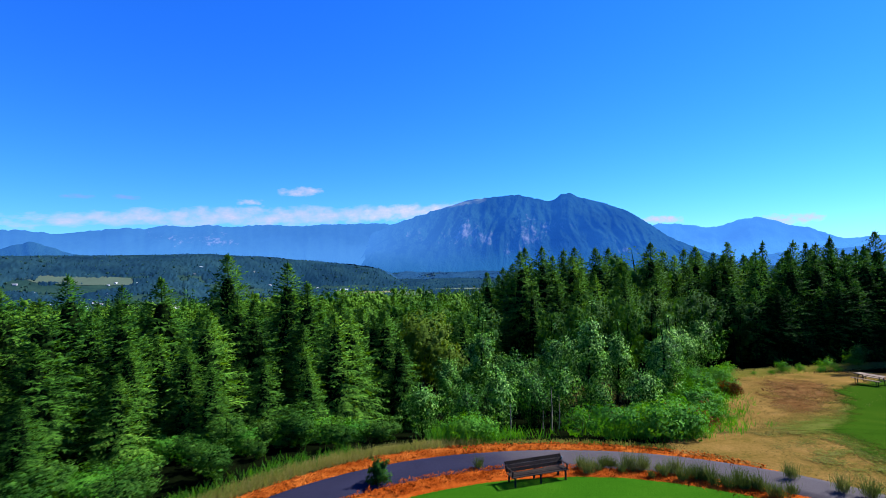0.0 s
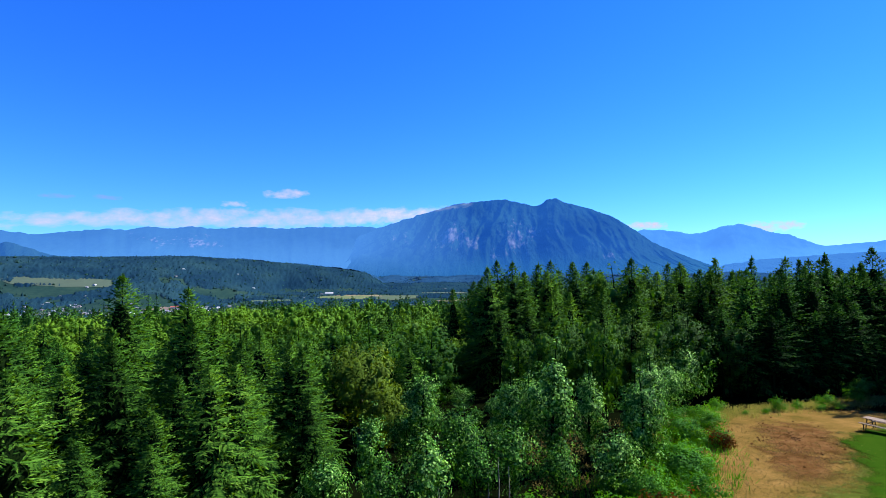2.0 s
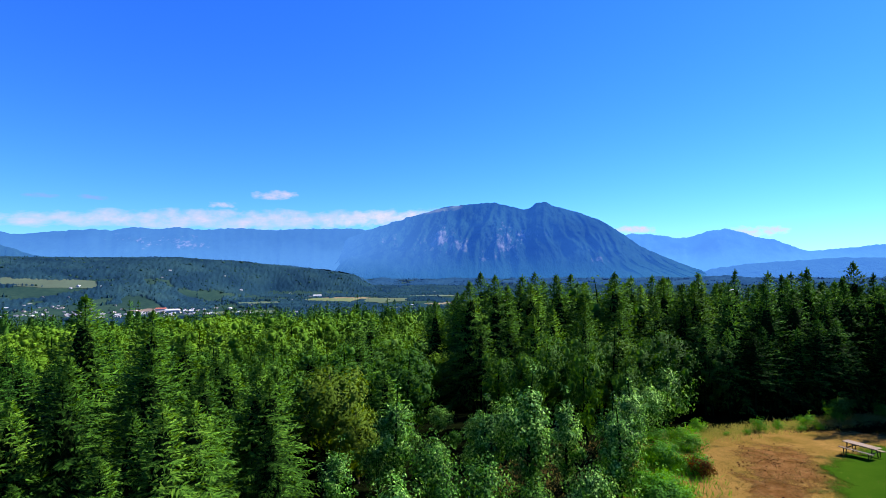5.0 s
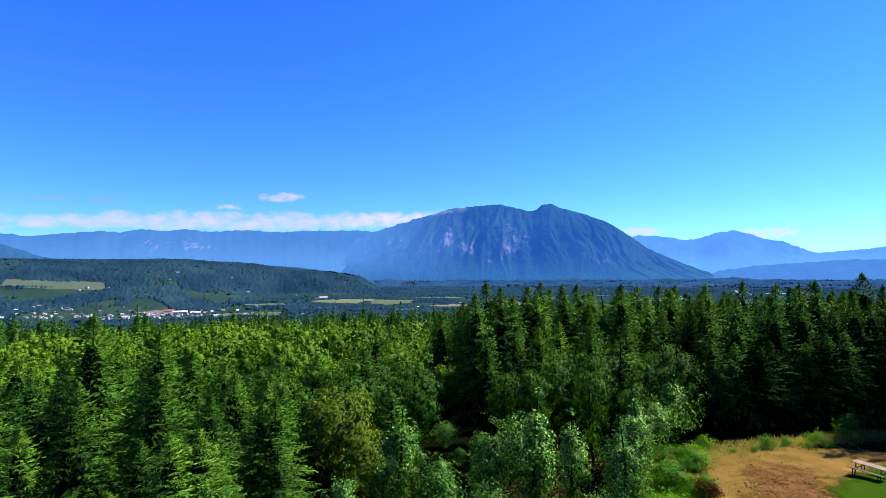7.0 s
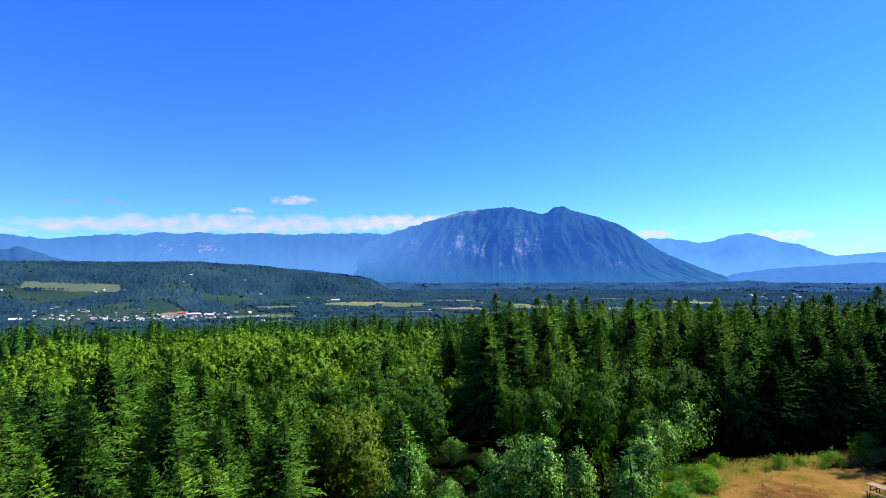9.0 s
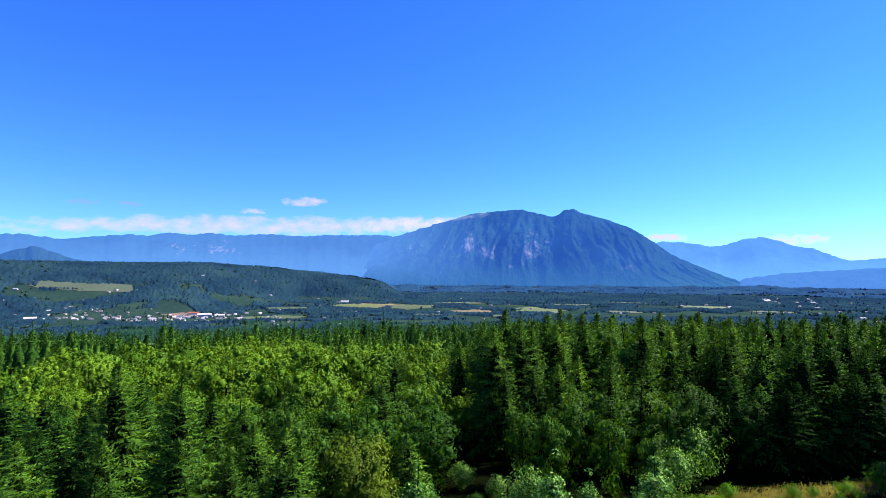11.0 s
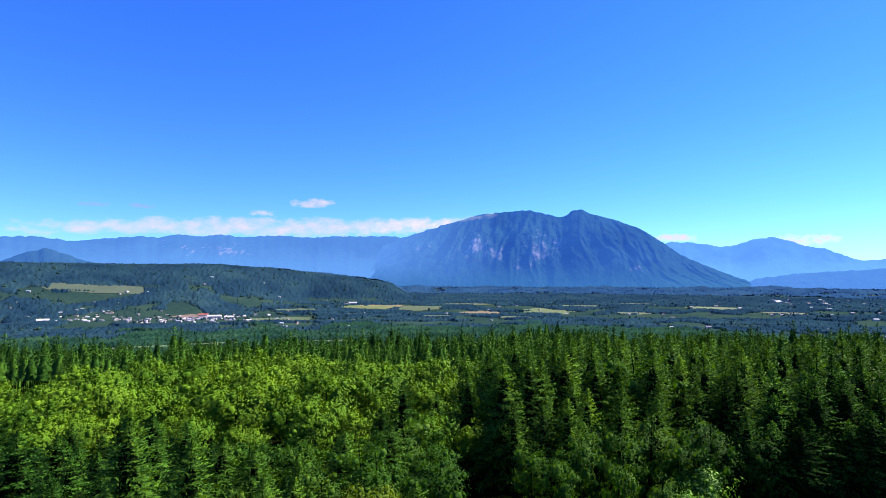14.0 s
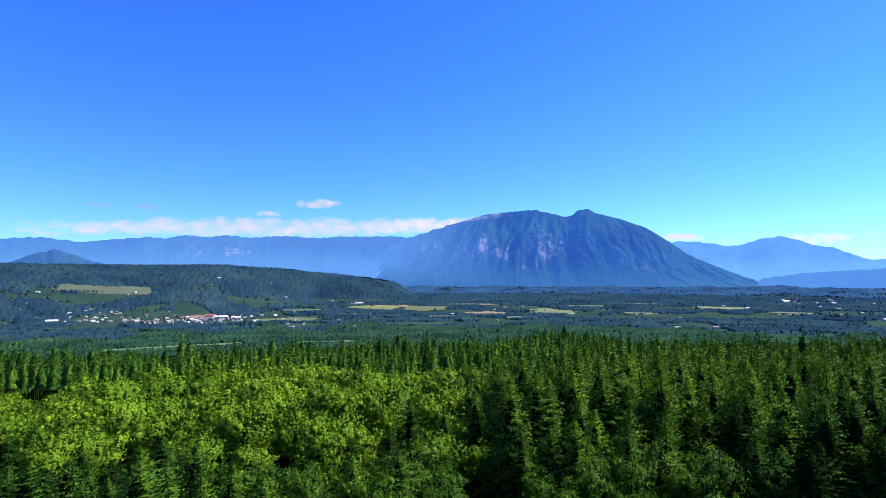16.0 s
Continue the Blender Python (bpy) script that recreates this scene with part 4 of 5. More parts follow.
# ---- trees ----
def fir_parts(seed, gap=0.36, per=7, twig=0.20, droop=0.35, spread=0.21, fine=1.0, clear=0.04, top=0.64, core=0.44):
    """A conifer ten metres high: trunk with branch stems, and its crown of needle sprays."""
    g = np.random.default_rng(seed)
    wood, crown = Soup(), Soup()
    H0 = 10.0
    lean = g.uniform(-0.12, 0.12, 2)
    zs = np.linspace(0, H0 * 0.96, 9 if fine >= 1 else 3)
    wood.tube(np.stack([lean[0] * np.sin(zs / 4), lean[1] * np.sin(zs / 3), zs], -1), 0.15 * (1 - zs / H0) ** 0.9 + 0.008, 7 if fine >= 1 else 4)
    z = H0 * clear
    B, W, S, L, Q = [], [], [], [], []
    while z < H0 - 0.12:
        q = z / H0
        reach = H0 * spread * (1 - q) ** top * min(1.0, 0.55 + q * 2.6) * min(1.0, 0.30 + 5.0 * (1 - q)) + 0.06
        k = max(4, int(per * (1 - 0.35 * q)))
        a0 = g.uniform(0, 6.28)
        for b in range(k):
            a = a0 + b * 2 * math.pi / k + g.uniform(-0.35, 0.35)
            ln = reach * g.uniform(0.55, 1.15)
            rise = 0.35 * q + 0.65 * q ** 4 + g.uniform(-0.12, 0.18) - 0.05
            out = np.array([math.cos(a), math.sin(a), 0])
            side = np.array([-math.sin(a), math.cos(a), 0])
            n = max(3 if fine > 0.2 else (2 if fine > 0.1 else 1), int(ln / twig))
            s = (np.arange(n) + g.uniform(0.2, 0.8, n)) / n
            s = 0.22 * (1 - q) + s * (1 - 0.22 * (1 - q))
            dz = rise * s - droop * s ** 2 * (1 - 0.6 * q) + 0.10 * s ** 3
            bend = g.uniform(-0.15, 0.15)
            p = np.array([lean[0] * math.sin(z / 4), lean[1] * math.sin(z / 3), z + g.uniform(-0.1, 0.1)]) + out * (ln * s)[:, None] + side * (bend * ln * s ** 2)[:, None] + np.array([0, 0, 1]) * (ln * dz)[:, None]
            tan = unit(out + np.array([0, 0, 1]) * (rise - 2 * droop * s * (1 - 0.6 * q))[:, None])
            if ln > 1.1 and fine >= 1:
                e = [0, 0.5, 1]
                zz = [0, rise * .5 - droop * .25 * (1 - .6 * q), rise - droop * (1 - .6 * q) + 0.1]
                o = np.array([lean[0] * math.sin(z / 4), lean[1] * math.sin(z / 3), z])
                wood.tube([o + out * ln * t + np.array([0, 0, ln * u]) for t, u in zip(e, zz)], [0.022, 0.014, 0.004], 3)
            for sg in (-1, 1):
                sp = g.uniform(0.55, 1.05, n)[:, None]
                w = unit(tan * np.cos(sp) + sg * side * np.sin(sp) + np.array([0, 0, 1]) * g.uniform(-0.60, 0.22, n)[:, None])
                up = np.cross(w, tan)
                nrm = unit(np.array([0, 0, 0.62 if fine >= 1 else 0.8]) + out * 0.5 + g.normal(0, 0.32, (n, 3)))
                B.append(p)
                W.append(w)
                S.append(unit(np.cross(nrm, w)))
                ll = (0.14 + (0.36 if fine >= 1 or fine < 0.2 else 0.27) * ln * (1 - 0.9 * s) ** 0.8) * g.uniform(0.7, 1.25, n)
                L.append(ll)
                Q.append((0.045 + (0.11 if fine >= 1 else 0.17) * ll) * g.uniform(0.8, 1.3, n) / fine ** 0.3)
            B.append(p[-1:])
            W.append(tan[-1:])
            S.append(side[None])
            L.append(np.array([0.22]))
            Q.append(np.array([0.10]))
        z += gap * g.uniform(0.8, 1.2) * (1.15 - 0.65 * q)
    # the dense inner mass of needles, near-black on near firs as painted crown shade
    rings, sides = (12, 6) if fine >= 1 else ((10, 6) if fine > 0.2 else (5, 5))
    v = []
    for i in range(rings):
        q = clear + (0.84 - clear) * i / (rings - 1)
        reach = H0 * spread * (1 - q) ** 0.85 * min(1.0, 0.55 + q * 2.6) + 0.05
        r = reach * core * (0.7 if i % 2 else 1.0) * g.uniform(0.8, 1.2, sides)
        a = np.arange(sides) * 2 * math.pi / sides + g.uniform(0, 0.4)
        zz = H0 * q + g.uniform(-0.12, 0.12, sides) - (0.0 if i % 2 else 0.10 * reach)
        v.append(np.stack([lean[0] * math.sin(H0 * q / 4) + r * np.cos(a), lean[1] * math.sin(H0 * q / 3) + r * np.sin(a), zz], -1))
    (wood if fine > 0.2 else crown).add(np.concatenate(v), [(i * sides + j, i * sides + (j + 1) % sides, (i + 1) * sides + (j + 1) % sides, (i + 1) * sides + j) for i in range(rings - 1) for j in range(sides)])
    B, W, S, L, Q = (np.concatenate(t) for t in (B, W, S, L, Q))
    def outward(p):
        return unit(unit(p * np.array([1, 1, 0])) * 0.85 + np.array([0, 0, 0.50]) + g.normal(0, 0.16, p.shape))
    crown.kites(B, W, S, L, Q, 0.18, outward(B + W * L[:, None]))
    # a second, shorter spray under each, hanging a little
    W2 = unit(W + np.array([0, 0, -0.45]) + g.normal(0, 0.25, W.shape))
    if fine >= 1:
        h = slice(None, None, 2)
        crown.kites((B + W * (L * 0.35)[:, None])[h], W2[h], unit(np.cross(W2, g.normal(0, 1, W.shape)))[h], L[h] * 0.65, Q[h] * 0.85, 0.1, outward(B + W * L[:, None])[h])
    # loose fine shoots that fill the crown between the branches
    n = 400 if fine > 0.2 else (50 if fine > 0.1 else 26)
    q = clear + (0.985 - clear) * g.uniform(0, 1, n) ** 0.8
    a = g.uniform(0, 6.28, n)
    r = (H0 * spread * (1 - q) ** top * np.minimum(1.0, 0.55 + q * 2.6) * np.minimum(1.0, 0.30 + 5.0 * (1 - q)) + 0.05) * g.uniform(0.15, 0.9, n) ** 0.6
    out = np.stack([np.cos(a), np.sin(a), np.zeros(n)], -1)
    b = out * r[:, None] + np.stack([lean[0] * np.sin(q * 2.5), lean[1] * np.sin(q * 3.3), H0 * q - 0.12 * r], -1)
    w = unit(out * 0.8 + np.array([0, 0, 0.35]) + np.array([0, 0, 0.9]) * (q ** 3)[:, None] + g.normal(0, 0.3, (n, 3)))
    sz = (0.20 if fine > 0.2 else 0.42) + 0.22 * (1 - q)
    crown.kites(b, w, unit(np.cross(w, out * 0.6 + np.array([0, 0, 0.5]) + g.normal(0, 0.5, (n, 3)))), sz * g.uniform(0.8, 1.4, n), sz * 0.34, 0.15, outward(b))
    tip = np.array([[lean[0] * math.sin(H0 / 4), lean[1] * math.sin(H0 / 3), H0 - 0.5]])
    for k in range(4):
        w = unit(np.array([[0.10 * math.cos(k * 1.57), 0.10 * math.sin(k * 1.57), 1.0]]))
        crown.kites(tip, w, np.array([[math.cos(k * 1.57 + 1.57), math.sin(k * 1.57 + 1.57), 0]]), 0.75, 0.11)
    return wood, crown


def leafy_parts(seed, form="alder", leaves=3600, size=0.17, limbs=12, height=8.0, width=2.2, bottom=0.16):
    """A broad-leaved tree or bush: trunk and limbs, and a crown of single leaves in uneven clumps."""
    g = np.random.default_rng(seed)
    wood, crown = Soup(), Soup()
    zs = np.linspace(0, height * 0.93, 8)
    wob = g.uniform(-1, 1, (2, 2)) * 0.05 * height

    def stem(q):
        return np.stack([wob[0, 0] * np.sin(q * 3) + wob[0, 1] * q ** 2, wob[1, 0] * np.sin(q * 2.5) + wob[1, 1] * q ** 2, q * height * 0.93], -1)
    wood.tube(stem(zs / zs[-1]), 0.016 * height * (1 - zs / zs[-1]) ** 0.8 + 0.012, 7)
    clumps = []
    for i in range(limbs):
        q = bottom + (0.97 - bottom) * (i + g.uniform(0.1, 0.9)) / limbs
        if form == "aspen":
            env = math.sin(math.pi * min(1, (q - bottom * 0.6) / (1.04 - bottom * 0.6))) ** 0.7 * (1.25 - 0.75 * q)
        elif form == "bush":
            env = math.sqrt(max(0.05, 1 - (q * 1.02) ** 2))
        else:
            env = math.sin(math.pi * min(1, (q - bottom * 0.5) / (1.12 - bottom * 0.5))) ** 0.55
        a = i * 2.4 + g.uniform(-0.5, 0.5)
        ln = width * env * g.uniform(0.65, 1.1)
        base = stem(np.array(q * 0.82))
        end = base + np.array([math.cos(a) * ln, math.sin(a) * ln, ln * g.uniform(0.35, 0.8) + 0.1 * height * (1 - q)])
        end[2] = min(end[2], height * g.uniform(0.93, 1.0))
        mid = (base + end) / 2 + np.array([0, 0, -0.06 * ln]) + g.normal(0, 0.05 * ln, 3)
        wood.tube([base, mid, end], [0.007 * height * (1.1 - q), 0.005 * height * (1.1 - q), 0.006], 4)
        for t in (0.45, 0.75, 1.0):
            c = base + (end - base) * t + g.normal(0, 0.07 * width, 3)
            clumps.append((c, width * (g.uniform(0.27, 0.42) if form != "aspen" else g.uniform(0.22, 0.38)) * (0.8 + 0.4 * env)))
            if t > 0.6:
                for _ in range(2):
                    d = g.normal(0, 1, 3) * 0.26 * width
                    clumps.append((c + d, width * g.uniform(0.16, 0.28)))
    clumps.append((stem(np.array(1.0)), width * 0.25))
    rad = np.array([c[1] for c in clumps])
    cen = np.array([c[0] for c in clumps])
    pick = g.choice(len(clumps), leaves, p=rad ** 2 / np.sum(rad ** 2))
    d = unit(g.normal(0, 1, (leaves, 3)))
    rr = rad[pick] * g.uniform(0.4, 1.0, leaves) ** 0.5
    p = cen[pick] + d * rr[:, None] * np.array([1, 1, 0.85])
    p[:, 2] = np.maximum(p[:, 2], 0.05)
    away = unit((p - np.array([0, 0, height * 0.45])) * np.array([1, 1, 0.6]))
    nrm = unit(d * 0.65 + away * 0.85 + np.array([0, 0, 0.2]) + g.normal(0, 0.24, (leaves, 3)))
    w = unit(np.cross(nrm, g.normal(0, 1, (leaves, 3))) + np.array([0, 0, -0.25]))
    ll = size * g.uniform(0.7, 1.35, leaves)
    crown.kites(p, w, unit(np.cross(nrm, w)), ll, ll * g.uniform(0.5, 0.8, leaves), 0.22, unit(d * (0.16 if form == "alder" else 0.5) + (unit(p - np.array([0, 0, height * 0.5])) if form == "alder" else away) + np.array([0, 0, 0.15])), {"alder": 0.15, "aspen": 2.2}.get(form, 1.25))
    if form == "alder":     # the dense inner mass of leaves, in lumps
        for c, r in clumps[::2]:
            fill = 0.44
            a, sides = g.uniform(0, 6.28), 6
            ring = []
            for lat in (-0.9, -0.35, 0.35, 0.9):
                rr = fill * r * math.cos(lat) * g.uniform(0.8, 1.2, sides)
                th = a + np.arange(sides) * 2 * math.pi / sides
                ring.append(np.stack([c[0] + rr * np.cos(th), c[1] + rr * np.sin(th), np.full(sides, max(0.1, c[2]) + fill * r * math.sin(lat))], -1))
            crown.add(np.concatenate(ring), [(i * sides + j, i * sides + (j + 1) % sides, (i + 1) * sides + (j + 1) % sides, (i + 1) * sides + j) for i in range(3) for j in range(sides)])
    return wood, crown


PROTO = {}


def proto(kind, key, wood, crown, bark, leaf, base_height):
    PROTO[key] = dict(kind=kind, wood=wood.mesh("trunk", bark, True), crown=crown.mesh("crown", leaf), h=base_height, arrays=(*crown.arrays(), crown.normals()), warrays=wood.arrays())


def plant(key, x, y, h, label, category, group="", turn=None, wide=1.0):
    """Stands one tree or bush of a kind on the ground."""
    p = PROTO[key]
    turn = rng.uniform(0, 360) if turn is None else turn
    s = h / p["h"]
    ob = new(p["kind"])
    part("trunk", p["wood"], ob)
    part("crown", p["crown"], ob)
    ob.matrix_basis = pose(x, y, float(land(x, y)) - 0.06, 0, 0, turn) @ Matrix.Diagonal((s * wide, s * wide, s, 1))
    return tagged(ob, label, category, group)


def massed(name, keys, xs, ys, hs, mat, label, wide=1.0, category="forest"):
    """Many trees too far to tell apart, as one mesh."""
    s, w = Soup(), Soup()
    for x, y, h in zip(xs, ys, hs):
        p = PROTO[keys[int(rng.integers(len(keys)))]]
        v, f, m = p["arrays"]
        k, a = h / p["h"], rng.uniform(0, 6.28)
        c, d = math.cos(a), math.sin(a)
        m = np.stack([m[:, 0] * c - m[:, 1] * d, m[:, 0] * d + m[:, 1] * c, m[:, 2]], -1)
        c, d = c * k * wide, d * k * wide
        q = np.stack([x + v[:, 0] * c - v[:, 1] * d, y + v[:, 0] * d + v[:, 1] * c, float(land(x, y)) - 0.05 + v[:, 2] * k], -1)
        s.add(q, f, m)
        v, f = p["warrays"]
        w.add(np.stack([x + v[:, 0] * c - v[:, 1] * d, y + v[:, 0] * d + v[:, 1] * c, float(land(x, y)) - 0.05 + v[:, 2] * k], -1), f)
    ob = tagged(new(name, s.mesh(name, mat)), label, category, kind="stuff")
    part("trunks", w.mesh("trunks", SHADEWOOD), ob)
    return ob


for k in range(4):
    proto("fir_tree", f"fir{k}", *fir_parts(10 + k, gap=0.34, per=8, droop=0.25 + 0.08 * k, spread=0.285 + 0.02 * k, top=0.70), SHADEWOOD, FIR, 10.0)
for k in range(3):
    proto("fir_tree", f"firm{k}", *fir_parts(20 + k, gap=0.40, per=8, twig=0.24, spread=0.34, fine=0.5, core=0.50, top=0.70), SHADEWOOD, SHADEFIR, 10.0)
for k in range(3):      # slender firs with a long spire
    proto("fir_tree", f"fird{k}", *fir_parts(120 + k, gap=0.33, per=8, twig=0.22, droop=0.22 + 0.06 * k, spread=0.27, fine=0.7, core=0.46, top=0.92, clear=0.12), SHADEWOOD, SHADEFIR, 10.0)
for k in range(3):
    proto("fir_tree", f"firw{k}", *fir_parts(45 + k, gap=0.40, per=8, twig=0.24, spread=0.37, fine=0.5, clear=0.36, core=0.34, top=0.66), SHADEWOOD, SHADEFIR, 10.0)
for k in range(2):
    proto("fir_tree", f"firb{k}", *fir_parts(55 + k, gap=0.42, per=7, droop=0.38, spread=0.31, clear=0.30, core=0.5, top=0.6), SHADEWOOD, FIR, 10.0)
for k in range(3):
    proto("fir_tree", f"firt{k}", *fir_parts(25 + k, gap=0.40, per=8, twig=0.26, spread=0.37, fine=0.5, clear=0.40, core=0.30, top=0.68), SHADEWOOD, FIR, 10.0)
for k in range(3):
    proto("fir_tree", f"firf{k}", *fir_parts(30 + k, gap=0.84, per=6, twig=0.7, spread=0.38, fine=0.15, clear=0.50, core=0.5, top=0.70), SHADEWOOD, FARFIR, 10.0)
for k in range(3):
    proto("fir_tree", f"firx{k}", *fir_parts(35 + k, gap=0.90, per=6, twig=1.2, spread=0.34, fine=0.08, clear=0.60, core=0.55, top=0.74), SHADEWOOD, FARFIR, 10.0)
for k in range(3):
    proto("alder_tree", f"alder{k}", *leafy_parts(40 + k, "alder", 2900, 0.20, 11, 8.0, 2.5), SHADEWOOD, ALDER, 8.0)
for k in range(3):
    proto("alder_tree", f"alderm{k}", *leafy_parts(50 + k, "alder", 2100, 0.25, 10, 8.0, 2.7, 0.30), SHADEWOOD, ALDER, 8.0)
for k in range(3):
    proto("aspen_tree", f"aspen{k}", *leafy_parts(60 + k, "aspen", 4700, 0.14, 22, 7.0, 1.15, 0.05), SHADEWOOD, ASPEN, 7.0)
for k in range(2):
    proto("willow_bush", f"willow{k}", *leafy_parts(70 + k, "aspen", 3400, 0.125, 20, 4.0, 1.3, 0.02), SHADEWOOD, ASPEN, 4.0)
for k in range(3):
    proto("alder_tree", f"sap{k}", *leafy_parts(84 + k, "alder", 2900, 0.165, 13, 8.0, 1.9, 0.06), SHADEWOOD, SAPLING, 8.0)
proto("olive_tree", "olive0", *leafy_parts(80, "alder", 4200, 0.15, 14, 6.0, 1.9, 0.08), BARK, OLIVE, 6.0)
for k in range(3):
    proto("bush", f"herb{k}", *leafy_parts(90 + k, "bush", 1300, 0.095, 9, 1.2, 0.85, 0.02), BARK, HERB, 1.2)

FIRLAB = "tall shade-darkened green fir with drooping branches at the forest edge"
YOUNG = "green young fir with soft arching branches below the path"
# firs that stand out along the skyline behind the meadow: x, y, height of the tip
for x, y, tip in [(9.1, 61.9, 8.1), (13.6, 65.0, 7.6), (21.2, 73.0, 8.6), (25.3, 63.8, 8.9), (44.0, 90.0, 7.8), (33.9, 65.5, 7.6), (35.4, 65.1, 8.8), (44.5, 72.8, 9.1), (43.7, 63.1, 8.6), (47.8, 64.6, 9.3), (65.0, 80.0, 8.0),
                  (29.2, 87.0, 7.2), (17.4, 70.0, 7.6), (30.0, 68.0, 7.4), (53.5, 66.5, 8.2), (38.8, 67.5, 7.4), (50.5, 66.0, 7.6), (57.0, 66.0, 8.6), (5.6, 68.0, 5.6), (22.4, 66.0, 6.6), (12.0, 72.0, 6.6)]:
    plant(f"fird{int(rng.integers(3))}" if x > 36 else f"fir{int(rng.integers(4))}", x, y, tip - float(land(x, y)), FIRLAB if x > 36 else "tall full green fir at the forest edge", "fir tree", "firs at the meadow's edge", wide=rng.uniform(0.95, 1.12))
# lower firs that fill the edge below them: x, y, height
for x, y, h in [(17.5, 60.5, 10.2), (20.5, 59, 10.6), (24.5, 60, 10.8), (31.5, 61, 11.4), (36.5, 60, 11.6), (40.1, 62, 12.0), (42.1, 59.5, 11.6), (46.4, 60, 11.6), (50, 60, 12.2), (53, 61, 12.4), (15, 58, 9.6), (12.4, 57, 9.2), (38.5, 58, 10.8),
                (44, 57.4, 11.0), (19.5, 56.5, 9.4), (23, 56.5, 9.8), (34.0, 57.0, 10.2), (28.4, 60.5, 10.8), (9.8, 58.5, 9.0), (37.6, 56.8, 11.6), (16.6, 63, 11), (35.2, 59.0, 12.4), (39.6, 60.0, 12.6), (43.0, 61.2, 12.8), (46.0, 62.0, 12.8), (49.4, 62.6, 13.0), (33.0, 61.5, 12.4), (41.2, 58.0, 11.8), (47.4, 59.0, 12.2)]:
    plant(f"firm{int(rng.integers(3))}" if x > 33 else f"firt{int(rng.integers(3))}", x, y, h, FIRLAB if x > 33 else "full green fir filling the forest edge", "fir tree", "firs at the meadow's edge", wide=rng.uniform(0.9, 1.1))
for x, y, h in [(21.5, 55.5, 8.8), (16.8, 56.5, 9.0), (26.4, 53.6, 8.4), (25.6, 55.0, 9.2), (30.8, 54.6, 7.4), (12.0, 46.2, 7.8), (16.2, 45.6, 8.2), (18.8, 44.6, 6.8), (14.6, 51.5, 8.4), (10.8, 51.5, 7.2), (23.4, 52.8, 7.6), (19.0, 53.0, 8.6)]:
    plant(f"sap{int(rng.integers(3))}", x, y, h, "leafy green tree standing between the firs", "alder tree", "leafy trees between the firs", wide=0.72 if y < 50 else 0.9)
# the dense wall of firs behind the shrubs, its shade put into the needles
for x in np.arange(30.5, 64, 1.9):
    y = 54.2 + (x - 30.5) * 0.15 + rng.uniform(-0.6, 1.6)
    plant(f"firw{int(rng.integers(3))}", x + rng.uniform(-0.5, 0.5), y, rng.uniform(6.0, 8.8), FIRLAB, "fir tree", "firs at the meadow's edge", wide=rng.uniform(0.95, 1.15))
# taller firs added beside the meadow, mostly out of view, to shade that wall
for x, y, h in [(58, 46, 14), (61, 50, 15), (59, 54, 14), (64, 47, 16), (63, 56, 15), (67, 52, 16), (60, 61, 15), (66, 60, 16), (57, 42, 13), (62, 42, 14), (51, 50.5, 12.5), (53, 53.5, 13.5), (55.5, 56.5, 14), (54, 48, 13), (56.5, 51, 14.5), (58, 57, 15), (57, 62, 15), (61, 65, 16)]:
    plant(f"firw{int(rng.integers(3))}", x, y, h * ((1.5 if y > 53 else 1.25) if x > 0.93 * (y - 7) + 9.2 else 1.0), "tall fir added beside the picnic lawn to cast shade", "fir tree", "firs at the meadow's edge", wide=0.66 if x > 0.93 * (y - 7) + 9.2 else 1.0)
# young firs below the path
for x, y, h in [(-20.8, 29, 9.5), (-16.2, 30, 9.2), (-16.4, 40, 11.3), (-10.9, 37, 10.3), (-8.0, 31.0, 8.6), (-21.4, 26, 7.0), (-24, 38, 7.5), (-11.7, 25.5, 6.6), (-10.5, 29, 7.6), (-7.1, 45, 6.8), (-5.2, 28.5, 6.6), (-14.2, 26, 6.0),
                (-18, 34, 8.0), (-13.2, 33.5, 8.2), (-25.5, 31, 8.2), (-28, 27, 7.5), (-4.0, 35, 6.8), (-20, 22.5, 4.6), (-15.6, 22.8, 4.2), (-24, 24, 5.6), (-30, 35, 9.0), (-7.5, 39, 7.6), (-33, 30, 8.4), (-27, 44, 9.4), (-20, 46, 9.0), (-13, 46, 8.4),
                (-17, 19.0, 5.4), (-18.5, 14.5, 5.0), (-10.4, 21.2, 4.2), (-7.8, 22.8, 3.8), (-20.5, 18.6, 6.0), (-12.0, 20.0, 4.4), (-9.2, 20.6, 3.4), (-13.4, 22.4, 5.0), (-6.2, 23.8, 3.6), (-17.6, 16.8, 5.0), (-6.8, 25.2, 4.8), (-2.6, 30.6, 5.2), (-36, 41, 9.5)]:
    # the outermost firs take the shade-dark needles, darkening the left edge
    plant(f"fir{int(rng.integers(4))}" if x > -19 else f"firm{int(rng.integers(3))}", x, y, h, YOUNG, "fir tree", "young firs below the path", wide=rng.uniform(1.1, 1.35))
for x, y, h in [(-13.6, 17.4, 4.6), (-11.3, 18.2, 3.4), (-15.6, 15.2, 4.6), (-12.6, 15.6, 3.2), (-14.6, 13.4, 3.6)]:
    plant(f"fir{int(rng.integers(4))}", x, y, h, YOUNG, "fir tree", "young firs below the path", wide=1.35)
